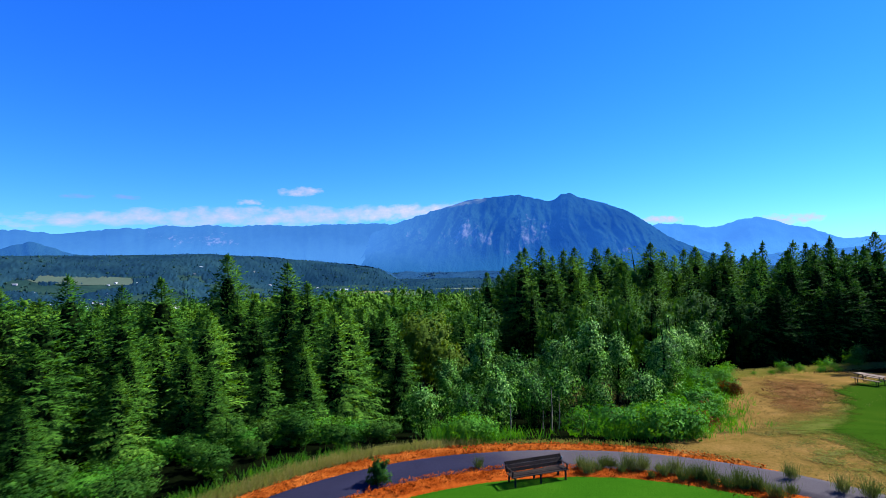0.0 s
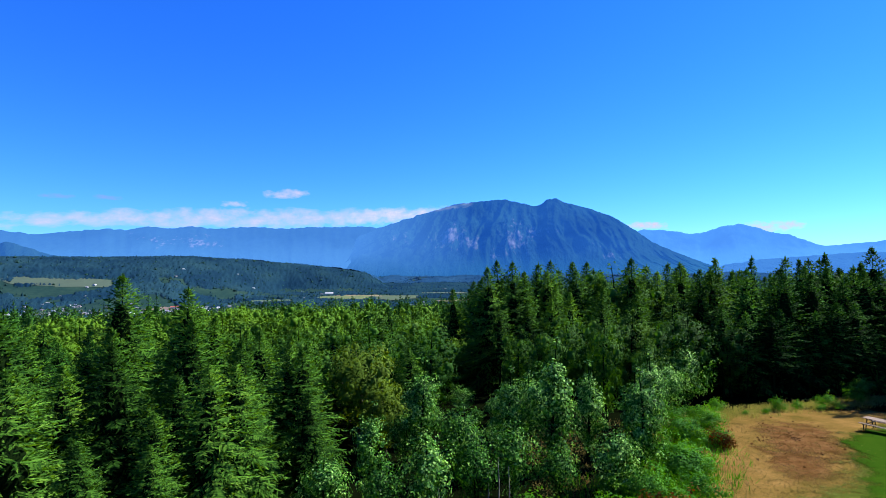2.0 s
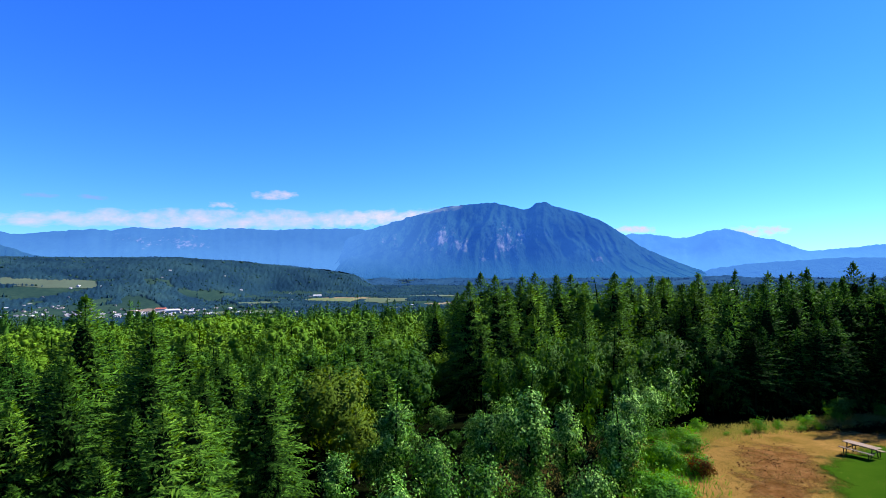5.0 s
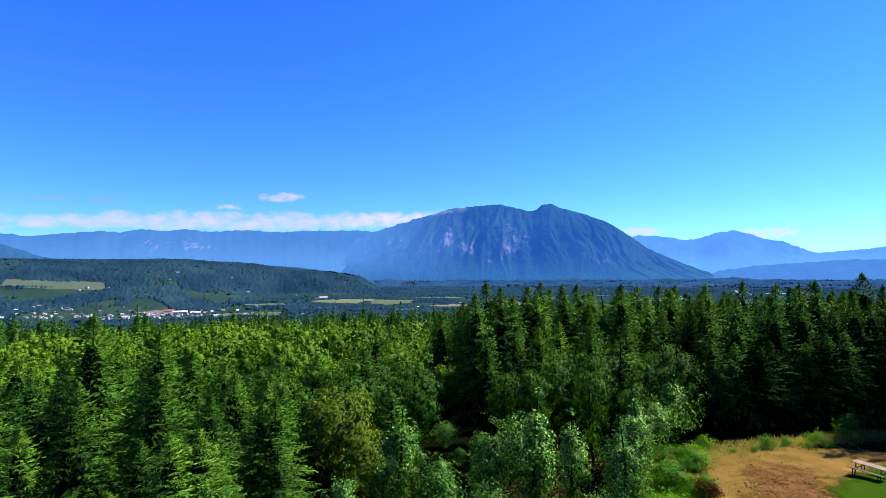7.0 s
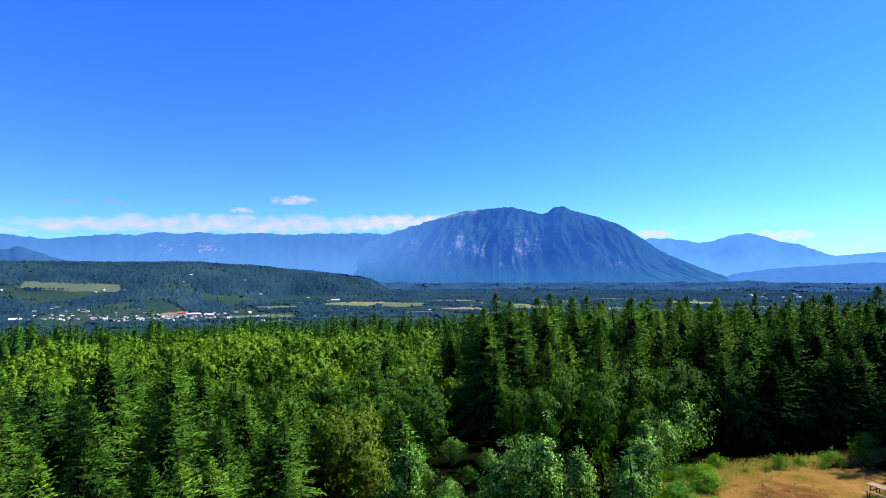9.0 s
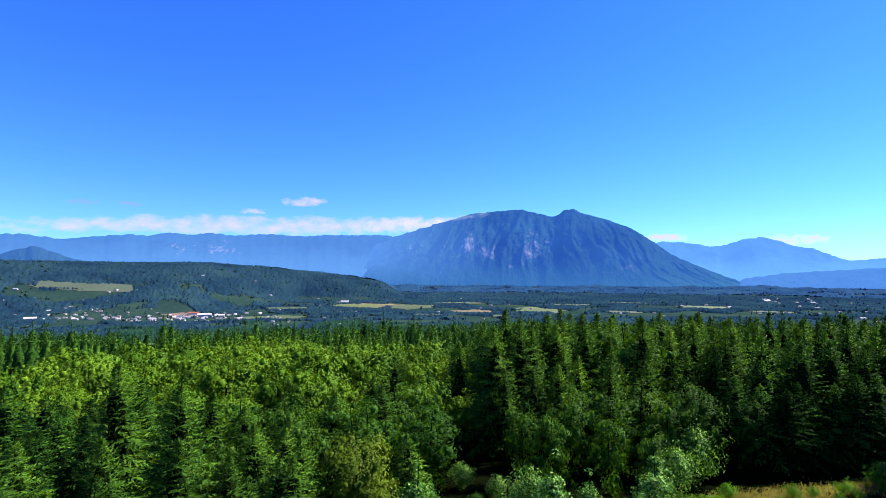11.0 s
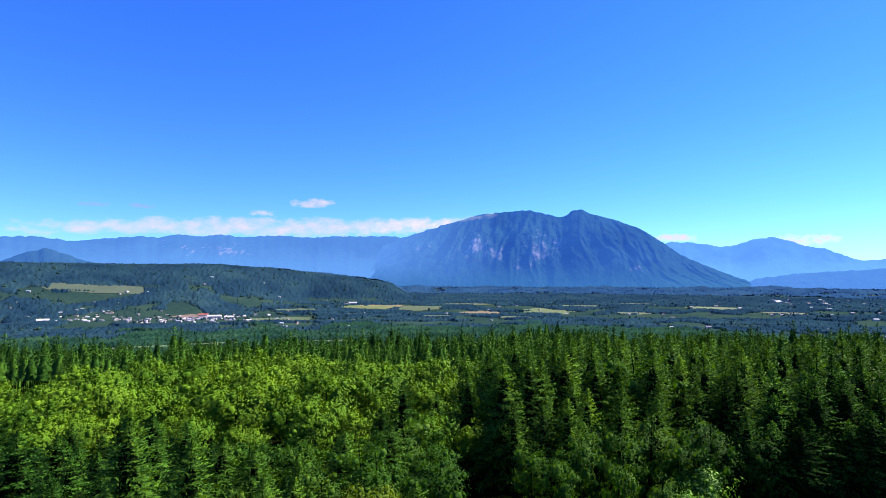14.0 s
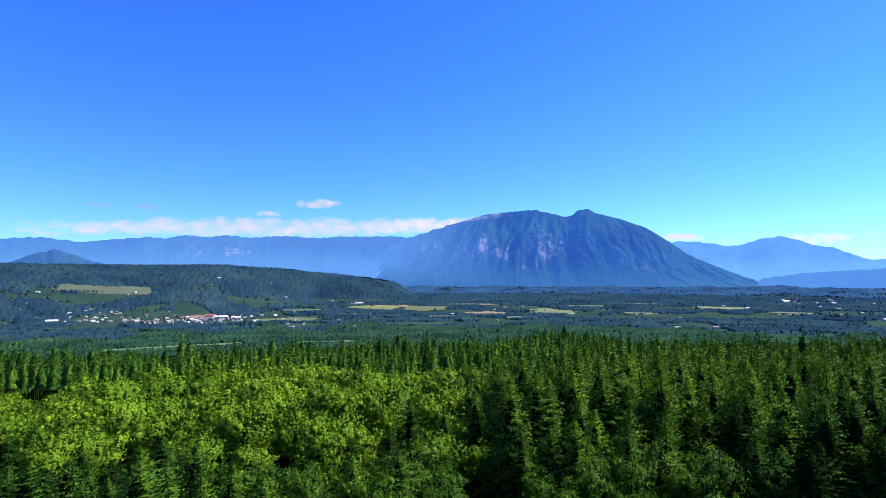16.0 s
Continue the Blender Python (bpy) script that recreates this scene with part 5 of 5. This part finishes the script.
# taller firs with bare lower stems, dark beneath
for x, y, h in [(-14.2, 18.4, 6.0), (-17.4, 20.6, 6.6), (-13.0, 21.2, 6.0), (-18.6, 17.4, 6.2), (-16.2, 15.6, 5.6), (-21.6, 20.2, 7.0), (-10.6, 23.6, 6.4), (-16.6, 24.6, 7.0)]:
    plant(f"firb{int(rng.integers(2))}", x, y, h, "tall fir with bare lower stem below the path", "fir tree", "young firs below the path", wide=1.25)
# aspens and willows in front of them
for x, y, h in [(9.6, 35, 7.6), (13.3, 32.6, 6.3), (11.9, 36.5, 6.2), (2.3, 36, 6.6), (16.2, 38.5, 6.4), (0.1, 30.5, 5.0), (7.2, 35.5, 6.0), (18.2, 42.5, 6.2), (14.6, 36, 5.8)]:
    plant(f"aspen{int(rng.integers(3))}", x, y, h, "slender aspen with pale grey-green glittering leaves", "aspen tree", "aspens beside the meadow")
for x, y, h in [(2.8, 28.2, 3.9), (6.7, 31, 3.9), (4.9, 29.8, 3.4), (9.6, 42, 4.6), (1.0, 27.0, 3.0), (24.9, 51, 5.8), (11.6, 30.6, 3.6), (17.2, 41, 4.2), (21.8, 48, 4.6), (-1.2, 27.4, 3.2), (4.4, 33.5, 4.4), (8.8, 30.4, 3.0)]:
    plant(f"willow{int(rng.integers(2))}", x, y, h, "bushy willow with narrow grey-green leaves", "willow bush", "willows beside the meadow")
plant("olive0", -1.8, 40.6, 7.0, "round olive-yellow maple among the young firs", "maple tree")
plant("olive0", 0.2, 38.6, 4.6, "small olive-brown maple among willows", "maple tree")

# alders on the slope, singly near, massed farther off
spots = []
g2 = np.random.default_rng(11)


def free(x, y, gap):
    return all((x - p) ** 2 + (y - q) ** 2 > gap * gap for p, q in spots)


n_alder = n_fir = 0
# fill between the young firs
for _ in range(1500):
    x, y = g2.uniform(-40, 9), g2.uniform(25, 56)
    az = math.degrees(math.atan2(x, y))
    if az < -50 or math.hypot(x - HUB[0], y - HUB[1]) < 15.5 or (x > -4 and y < 37) or (x > 3.4 and y > 36) or (abs(x - 3.7 + 0.163 * (y - 7)) < 2.3 and 31 < y < 43) or not free(x, y, 2.5):
        continue
    spots.append((x, y))
    h = g2.uniform(4.0, 7.0) + (y - 25) * 0.06
    pick = g2.uniform()
    if pick < (0.72 if y < 36 else 0.42) or x < -16:
        plant(f"firm{n_fir % 3}" if x < -16 else (f"fir{n_fir % 4}" if y < 34 else f"firt{n_fir % 3}"), x, y, h, "young green fir in the thicket below the path", "fir tree", "young firs below the path", wide=1.25)
        n_fir += 1
    elif pick < 0.92:
        plant(f"sap{n_alder % 3}", x, y, h * 1.05, "leafy young alder in the thicket below the path", "alder tree", "young alders below the path", wide=1.1)
        n_alder += 1
    else:
        plant(f"willow{n_alder % 2}", x, y, h * 0.6, "bushy willow in the thicket below the path", "willow bush", "willows in the thicket")
    if n_alder + n_fir > 120:
        break
n_alder = n_fir = 0
for _ in range(2600):
    x, y = g2.uniform(-74, 17), g2.uniform(47, 138)
    az = math.degrees(math.atan2(x, y))
    if az > (1.0 if y < 62 else 6.0) + 2.5 * math.sin(y * 0.21) or az < -46 or not free(x, y, 5.8):
        continue
    spots.append((x, y))
    if g2.uniform() < (0.88 if az < -3 else 0.72) * (1.0 if y > 66 else 0.9) * (0.25 if az < -27 and y < 66 else 1.0):
        plant(f"alder{n_alder % 3}" if y < 72 else f"alderm{n_alder % 3}", x, y, g2.uniform(6.8, 11.2) * (0.88 if y < 70 else 1.0 + 0.005 * (y - 70)), "bright green alder with a rounded leafy crown", "alder tree", "alders on the slope")
        n_alder += 1
    else:
        plant(f"firw{n_fir % 3}", x, y, g2.uniform(7, 10.5), "green fir standing among alders", "fir tree", "firs on the slope", wide=1.15)
        n_fir += 1
    if n_alder + n_fir > 285:
        break

# firs on the slope behind the meadow
xs, ys = [], []
for _ in range(9000):
    x, y = g2.uniform(-130, 150), g2.uniform(56, 190)
    az = math.degrees(math.atan2(x, y))
    edge = 137 + 8 * math.sin(x * 0.09) if az < 6 else 64
    if abs(az) > 47 or y < edge or (az >= 6 and y < 60) or not free(x, y, 3.5 if y < 110 else 3.7):
        continue
    if noise.noise((x * 0.09, y * 0.09, 4.0)) > 0.42:
        continue
    spots.append((x, y))
    xs.append(x)
    ys.append(y)
xs, ys = np.array(xs), np.array(ys)
hs = g2.uniform(11.2, 15.6, len(xs)) + np.where(np.degrees(np.arctan2(xs, ys)) > 4, 0.8, 0)
leafy = (g2.uniform(0, 1, len(xs)) < np.where(np.degrees(np.arctan2(xs, ys)) < 14, 0.34, 0.16)) & (ys < 115)
massed("leafy_trees", ["sap0", "sap1", "sap2"], xs[leafy], ys[leafy], hs[leafy] * 0.93, SAPLING, "leafy green trees scattered through the fir forest", 1.1)
xs, ys, hs = xs[~leafy], ys[~leafy], hs[~leafy]
nearer = ys < 105
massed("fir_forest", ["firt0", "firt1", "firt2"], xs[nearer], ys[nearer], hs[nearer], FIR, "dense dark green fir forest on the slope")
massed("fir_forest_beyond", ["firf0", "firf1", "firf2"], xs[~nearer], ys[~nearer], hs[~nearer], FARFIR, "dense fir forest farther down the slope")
# broad-leaved trees out to the side of the view, massed
xs, ys = scatter_polar(120, 60, 142, -48, -29, g2)
ok = np.array([free(x, y, 2.8) for x, y in zip(xs, ys)])
massed("alder_wood", ["alderm0", "alderm1", "alderm2"], xs[ok], ys[ok], g2.uniform(7, 10, ok.sum()), ALDER, "bright green alder wood on the slope")
xs, ys = scatter_polar(9000, 190, 620, -47, 47, g2)
tall = g2.uniform(13, 18.5, len(xs)) * np.where(g2.uniform(0, 1, len(xs)) < 0.1, 1.15, 1)
close = np.hypot(xs, ys) < 340
thin = ~close | (g2.uniform(0, 1, len(xs)) < 0.75)
xs, ys, tall, close = xs[thin], ys[thin], tall[thin], close[thin]
massed("conifers_mid", ["firx0", "firx1", "firx2"], xs[close], ys[close], tall[close], FARFIR, "dark conifer forest on the lower slope")
xs, ys, tall = xs[~close], ys[~close], tall[~close]
s = spire_soup(xs, ys, tall, tall * 0.19, 5, 3, g2, 0.4)
tagged(new("conifers_below", s.mesh("conifers_below", FARFIR)), "dark conifer forest falling towards the valley", "forest", kind="stuff")

# ---- undergrowth ----
def blades(name, xs, ys, length, width, mat, label, category, up=0.0, lean=0.35, per=7, spread=0.10, kind="stuff"):
    """Tufts of grass, a few blades each."""
    k = len(xs) * per
    x = np.repeat(xs, per) + g2.normal(0, spread, k)
    y = np.repeat(ys, per) + g2.normal(0, spread, k)
    b = np.stack([x, y, land(x, y) + up], -1)
    w = unit(np.stack([g2.normal(0, lean, k), g2.normal(0, lean, k), np.ones(k)], -1))
    sd = unit(np.cross(w, g2.normal(0, 1, (k, 3))))
    s = Soup()
    s.kites(b, w, sd, np.repeat(np.broadcast_to(length, (len(xs),)), per) * g2.uniform(0.6, 1.2, k), width, 0.1)
    return tagged(new(name, s.mesh(name, mat)), label, category, kind=kind)


def ring_spots(n, r0, r1, a0, a1):
    r, a = g2.uniform(r0, r1, n), np.radians(g2.uniform(a0, a1, n))
    return HUB[0] + r * np.sin(a), HUB[1] + r * np.cos(a)


x, y = ring_spots(2200, 11.95, 12.75, -78, -8)
blades("verge_grass", x, y, g2.uniform(0.12, 0.34, len(x)), 0.02, VERGE, "yellow-green tall grass on the bank beside the mulch", "grass", 0.02)
x, y = ring_spots(260, 11.9, 12.3, -8, 26)
blades("verge_grass_tufts", x, y, 0.16, 0.02, VERGE, "straw-green grass at the willows' feet", "grass", 0.02)
x, y = g2.uniform(8, 34, 9000), g2.uniform(20, 49, 9000)
ok = ((x - 18.5) / 13) ** 2 + ((y - 33) / 13.5) ** 2 < 1
ok &= ~((x > 14) & (y < 26 + (x - 14) * 0.6))
blades("meadow_grass", x[ok], y[ok], g2.uniform(0.07, 0.2, ok.sum()), 0.026, DRYTUFT, "dry straw-coloured grass tufts over the meadow", "grass", 0.03, 0.9, 5)
x, y = ring_spots(160, 12.6, 13.4, -70, -30)
blades("bank_grass", x, y, g2.uniform(0.2, 0.5, len(x)), 0.02, HERB, "lush green grass down the bank below the path", "grass", 0.0, 0.4, 8, 0.2)
for x, y, h in [(6.3, 45.5, 1.5), (5.0, 42.0, 1.7), (7.6, 43.0, 1.5), (4.6, 39.4, 1.8), (8.0, 48.0, 2.0), (5.4, 50.0, 2.4), (3.0, 44.0, 2.2), (7.0, 40.2, 1.6), (9.4, 46.6, 2.0)]:
    plant(f"willow{int(g2.integers(2))}", x, y, h, "low leafy scrub in the shade of the firs", "bush", "scrub under the firs", wide=1.3)
u = g2.uniform(0, 1, 2600)
x, y = 22.0 + 28 * u + g2.normal(0, 0.6, len(u)), 46.6 + 7.2 * u + g2.normal(0, 0.9, len(u))
blades("edge_grass", x, y, g2.uniform(0.12, 0.32, len(x)), 0.035, VERGE, "pale green tall grass along the forest edge", "grass", 0.0, 0.4, 6, 0.2)
# dense low scrub down the bank below the path
for x, y in zip(*ring_spots(36, 13.4, 16.6, -76, -18)):
    plant(f"sap{int(g2.integers(3))}", x, y, g2.uniform(0.8, 1.9), "low dense leafy scrub on the bank below the path", "bush", "scrub on the bank", wide=1.7)
# leafy herbs along the bank and at the meadow's corner
for n, (cx, cy, sx, sy, lo, hi) in enumerate([(13.6, 30.5, 2.2, 2.0, 0.7, 1.3), (17.0, 35.5, 1.6, 3.0, 0.8, 1.6), (20.2, 41.0, 1.4, 2.6, 0.8, 1.5), (8.2, 25.6, 2.2, 1.0, 0.7, 1.2), (0.6, 21.6, 1.8, 0.7, 0.6, 1.1), (7.6, 21.4, 2.2, 0.8, 0.7, 1.3), (-9.4, 19.8, 1.6, 0.8, 0.4, 0.9), (-11.2, 17.0, 1.0, 1.4, 0.4, 0.9), (-7.4, 20.8, 1.4, 0.7, 0.4, 0.9), (-5.6, 22.2, 1.6, 0.6, 0.5, 1.0), (22.4, 44.6, 1.2, 1.6, 0.7, 1.2)]):
    for _ in range(9):
        x, y = cx + g2.uniform(-1, 1) * sx, cy + g2.uniform(-1, 1) * sy
        if math.hypot(x - HUB[0], y - HUB[1]) < 12.5 or math.hypot(x - 12.0, y - 25.0) < 1.7 or -3.4 < x < -0.6 or (4.4 < x < 6.6 and y < 26):
            continue
        plant(f"herb{int(g2.integers(3))}", x, y, g2.uniform(lo * 0.6, hi * 1.05), "bright green leafy undergrowth beside the path", "bush", "undergrowth", wide=1.25)
x, y = np.concatenate([g2.normal(c, w, 260) for c, w in ((13.4, 1.5), (17.0, 1.1), (19.6, 0.8), (10.0, 1.6), (7.8, 1.2), (0.4, 1.3))]), np.concatenate([g2.normal(c, w, 260) for c, w in ((30.5, 1.4), (35.5, 1.9), (40.6, 1.5), (25.0, 1.3), (21.6, 0.5), (21.6, 0.5))])
ok = (np.hypot(x - HUB[0], y - HUB[1]) > 12.3) & (np.hypot(x - 12.0, y - 25.2) > 1.6) & ((x < -3.4) | (x > -0.5)) & ((x < 4.4) | (x > 6.6) | (y > 26))
blades("tall_green_grass", x[ok], y[ok], g2.uniform(0.35, 0.85, ok.sum()), 0.032, HERB, "tall lush green grass among the undergrowth", "grass", 0.0, 0.35, 8, 0.22)
for x, y, h in [(29.4, 47.4, 0.5), (30.9, 48.2, 1.0), (33.0, 48.9, 0.7), (34.2, 48.0, 0.5), (35.4, 49.0, 1.1), (27.6, 47.2, 0.4), (36.2, 48.5, 0.6), (39.2, 50.6, 1.0), (45.0, 52.4, 1.2), (26.0, 48.4, 1.0)]:
    plant(f"herb{int(g2.integers(3))}", x, y, h, "leafy green shrub in front of the dark firs", "bush", "shrubs at the forest edge")
plant("willow1", 40.0, 50.9, 2.6, "leafy willow shrub behind the picnic table", "willow bush")
brown = leafy_parts(99, "bush", 1500, 0.13, 9, 1.2, 0.9, 0.02)
proto("bush", "brown0", *brown, BARK, leaf_mat("withered_leaves", [(0.0, (0.035, 0.018, 0.004)), (0.5, (0.095, 0.046, 0.009)), (1.0, (0.170, 0.090, 0.020))], 0.6, 0.4, 0.8, 0.03), 1.2)
plant("brown0", 12.0, 25.6, 1.25, "withered brown bush at the meadow's corner", "bush")
plant("brown0", 20.8, 38.2, 1.0, "withered olive-brown bush in the dry meadow", "bush")

# bark chips lying loose over the mulch
for r0, r1, a0, a1, up, mat, lab in [(8.35, 9.3, -60, 58, 0.175, REDMULCH, "loose orange bark chips over the planting bed"), (10.95, 11.85, -66, 40, 0.105, MULCH, "loose orange bark chips along the path")]:
    x, y = ring_spots(5200, r0, r1, a0, a1)
    s = Soup()
    w = unit(np.stack([g2.normal(0, 1, len(x)), g2.normal(0, 1, len(x)), g2.uniform(0.0, 0.5, len(x))], -1))
    s.kites(np.stack([x, y, land(x, y) + up], -1), w, unit(np.cross(w, g2.normal(0, 0.4, w.shape) + np.array([0, 0, 1]))), g2.uniform(0.05, 0.16, len(x)), g2.uniform(0.02, 0.06, len(x)), 0.2)
    tagged(new("bark_chips", s.mesh("bark_chips", mat)), lab, "bark chips", kind="stuff")

# ---- planting bed: shrub and ornamental grasses ----
clip = leafy_parts(97, "bush", 3200, 0.06, 12, 1.0, 0.30, 0.05)
proto("bush", "round0", *clip, BARK, SAPLING, 1.0)
plant("round0", -2.1, 16.55, 1.05, "small upright dark green shrub in the mulch bed", "bush")


def tuft_mesh(seed, h, n=200):
    g = np.random.default_rng(seed)
    s = Soup()
    b = np.stack([g.normal(0, 0.07, n), g.normal(0, 0.07, n), np.full(n, -0.02)], -1)
    w = unit(np.stack([g.normal(0, 0.25, n), g.normal(0, 0.25, n), np.ones(n)], -1))
    s.kites(b, w, unit(np.cross(w, g.normal(0, 1, (n, 3)))), h * g.uniform(0.45, 1.25, n), 0.011, 0.1)
    return s.mesh("ornamental_grass", BEDGRASS)


TUFTS = [tuft_mesh(k, 0.55) for k in range(3)]


def tuft(x, y, s, lab="upright olive-green ornamental grass in the mulch bed"):
    ob = new("ornamental_grass", TUFTS[int(g2.integers(3))])
    ob.matrix_basis = pose(x, y, float(land(x, y)) + 0.17, 0, 0, g2.uniform(0, 360)) @ Matrix.Diagonal((s * 1.25, s * 1.25, s, 1))
    tagged(ob, lab, "grass tuft", "ornamental grasses in the bed")


for a in np.arange(9, 46, 1.15):
    r = 8.75 + 0.012 * a + g2.uniform(-0.30, 0.35)
    tuft(HUB[0] + r * math.sin(radians(a)), HUB[1] + r * math.cos(radians(a)), g2.uniform(0.45, 1.05))
for x, y, k in [(1.05, 17.6, 0.7), (11.4, 15.3, 1.0), (10.6, 16.3, 0.9), (11.9, 14.9, 1.0), (-4.3, 14.4, 0.8)]:
    tuft(x, y, k)


# ---- bench ----
def bench(x, y, turn):
    ob = new("park_bench")
    L = 1.95
    for k, (py, pz) in enumerate([(-0.13, 0.44), (-0.02, 0.45), (0.09, 0.45), (0.20, 0.44)]):
        part("seat_slat", bm_mesh("seat_slat", box_bm((L, 0.09, 0.035), (0, py, pz)), DARKWOOD), ob)
    for py, pz in [(-0.195, 0.54), (-0.235, 0.675), (-0.275, 0.81)]:
        part("back_slat", bm_mesh("back_slat", box_bm((L, 0.05, 0.128), (0, py, pz), 0.008, Matrix.Rotation(radians(16), 4, "X")), DARKWOOD), ob)
    for px in (-0.86, 0.0, 0.86):
        fr = part("frame", bm_mesh("frame", box_bm((0.05, 0.48, 0.05), (px, 0.02, 0.40)), IRON), ob)
        part("leg", bm_mesh("leg", box_bm((0.05, 0.05, 0.42), (px, 0.22, 0.20)), IRON), fr)
        part("leg", bm_mesh("leg", box_bm((0.05, 0.05, 0.46), (px, -0.22, 0.20), 0.008, Matrix.Rotation(radians(-8), 4, "X")), IRON), fr)
        part("back_post", bm_mesh("back_post", box_bm((0.05, 0.04, 0.50), (px, -0.215, 0.62), 0.008, Matrix.Rotation(radians(16), 4, "X")), IRON), fr)
    for px in (-0.93, 0.93):
        arm = part("armrest", bm_mesh("armrest", box_bm((0.06, 0.46, 0.04), (px, 0.0, 0.66)), DARKWOOD), ob)
        part("arm_post", bm_mesh("arm_post", box_bm((0.04, 0.04, 0.24), (px, 0.20, 0.53)), IRON), arm)
    part("end_plate", bm_mesh("end_plate", box_bm((0.012, 0.10, 0.16), (-0.985, -0.22, 0.70)), BRASS), ob, "pale green metal end plate")
    ob.matrix_basis = pose(x, y, float(land(x, y)) + 0.16, 0, 0, turn) @ Matrix.Diagonal((1, 1, 0.76, 1))
    tagged(ob, "dark slatted wooden park bench on black iron legs beside the path", "bench")


bench(2.8, 16.40, 198)


# ---- clods of dry soil ----
s = Soup()
for _ in range(150):
    a, d = g2.uniform(0, 6.28), abs(g2.normal(0, 0.55))
    x, y = 26.4 + 3.4 * d * math.cos(a) + 0.3 * 5 * d * math.sin(a), 40.0 + 5.4 * d * math.sin(a)
    r, z = g2.uniform(0.03, 0.09), float(land(x, y)) + 0.07
    s.tube([(x, y, z - 0.04), (x + 0.03, y, z + r * 0.35), (x + 0.05, y + 0.02, z + r * 0.7)], [r, r * g2.uniform(0.6, 0.9), 0.02], 5)
tagged(new("soil_clods", s.mesh("soil_clods", SOIL)), "brown clods of dry soil on the bare patch", "soil clods", kind="stuff")


# ---- picnic table ----
def picnic_table(x, y, turn):
    ob = new("picnic_table")
    L = 2.0
    for k in range(5):
        part("top_plank", bm_mesh("top_plank", box_bm((L, 0.135, 0.04), (0, (k - 2) * 0.145, 0.74)), WOOD), ob)
    for sg in (-1, 1):
        for k in range(2):
            part("seat_plank", bm_mesh("seat_plank", box_bm((L, 0.135, 0.04), (0, sg * (0.66 + (k - 0.5) * 0.145), 0.45)), WOOD), ob)
    for px in (-0.72, 0.72):
        bar = part("cross_bar", bm_mesh("cross_bar", box_bm((0.05, 1.55, 0.05), (px, 0, 0.40)), IRON), ob)
        part("top_bar", bm_mesh("top_bar", box_bm((0.05, 0.66, 0.05), (px, 0, 0.695)), IRON), ob)
        for sg in (-1, 1):
            part("leg", bm_mesh("leg", box_bm((0.05, 0.05, 0.74), (px, sg * 0.36, 0.34), 0.006, Matrix.Rotation(sg * radians(16), 4, "X")), IRON), bar)
            part("seat_post", bm_mesh("seat_post", box_bm((0.05, 0.05, 0.46), (px, sg * 0.70, 0.20)), IRON), bar)
    ob.matrix_basis = pose(x, y, float(land(x, y)) + 0.12, 0, 0, turn)
    tagged(ob, "weathered wooden picnic table with fixed benches on dark metal legs", "picnic table")


picnic_table(33.25, 41.15, -67)

# ---- dead stems and a bare stake among the willows ----
for x, y, h in [(5.8, 29.0, 2.4), (3.2, 26.4, 1.7), (6.3, 29.4, 1.9), (5.4, 29.5, 1.6)]:
    s = Soup()
    s.tube([(0, 0, -0.1), (0.05, 0.02, h * 0.5), (0.02, 0.06, h)], [0.035, 0.025, 0.008], 6)
    ob = new("dead_stem", s.mesh("dead_stem", PALEBARK, True))
    ob.location = (x, y, float(land(x, y)))
    tagged(ob, "bare pale dead stem standing among the willows", "dead stem")
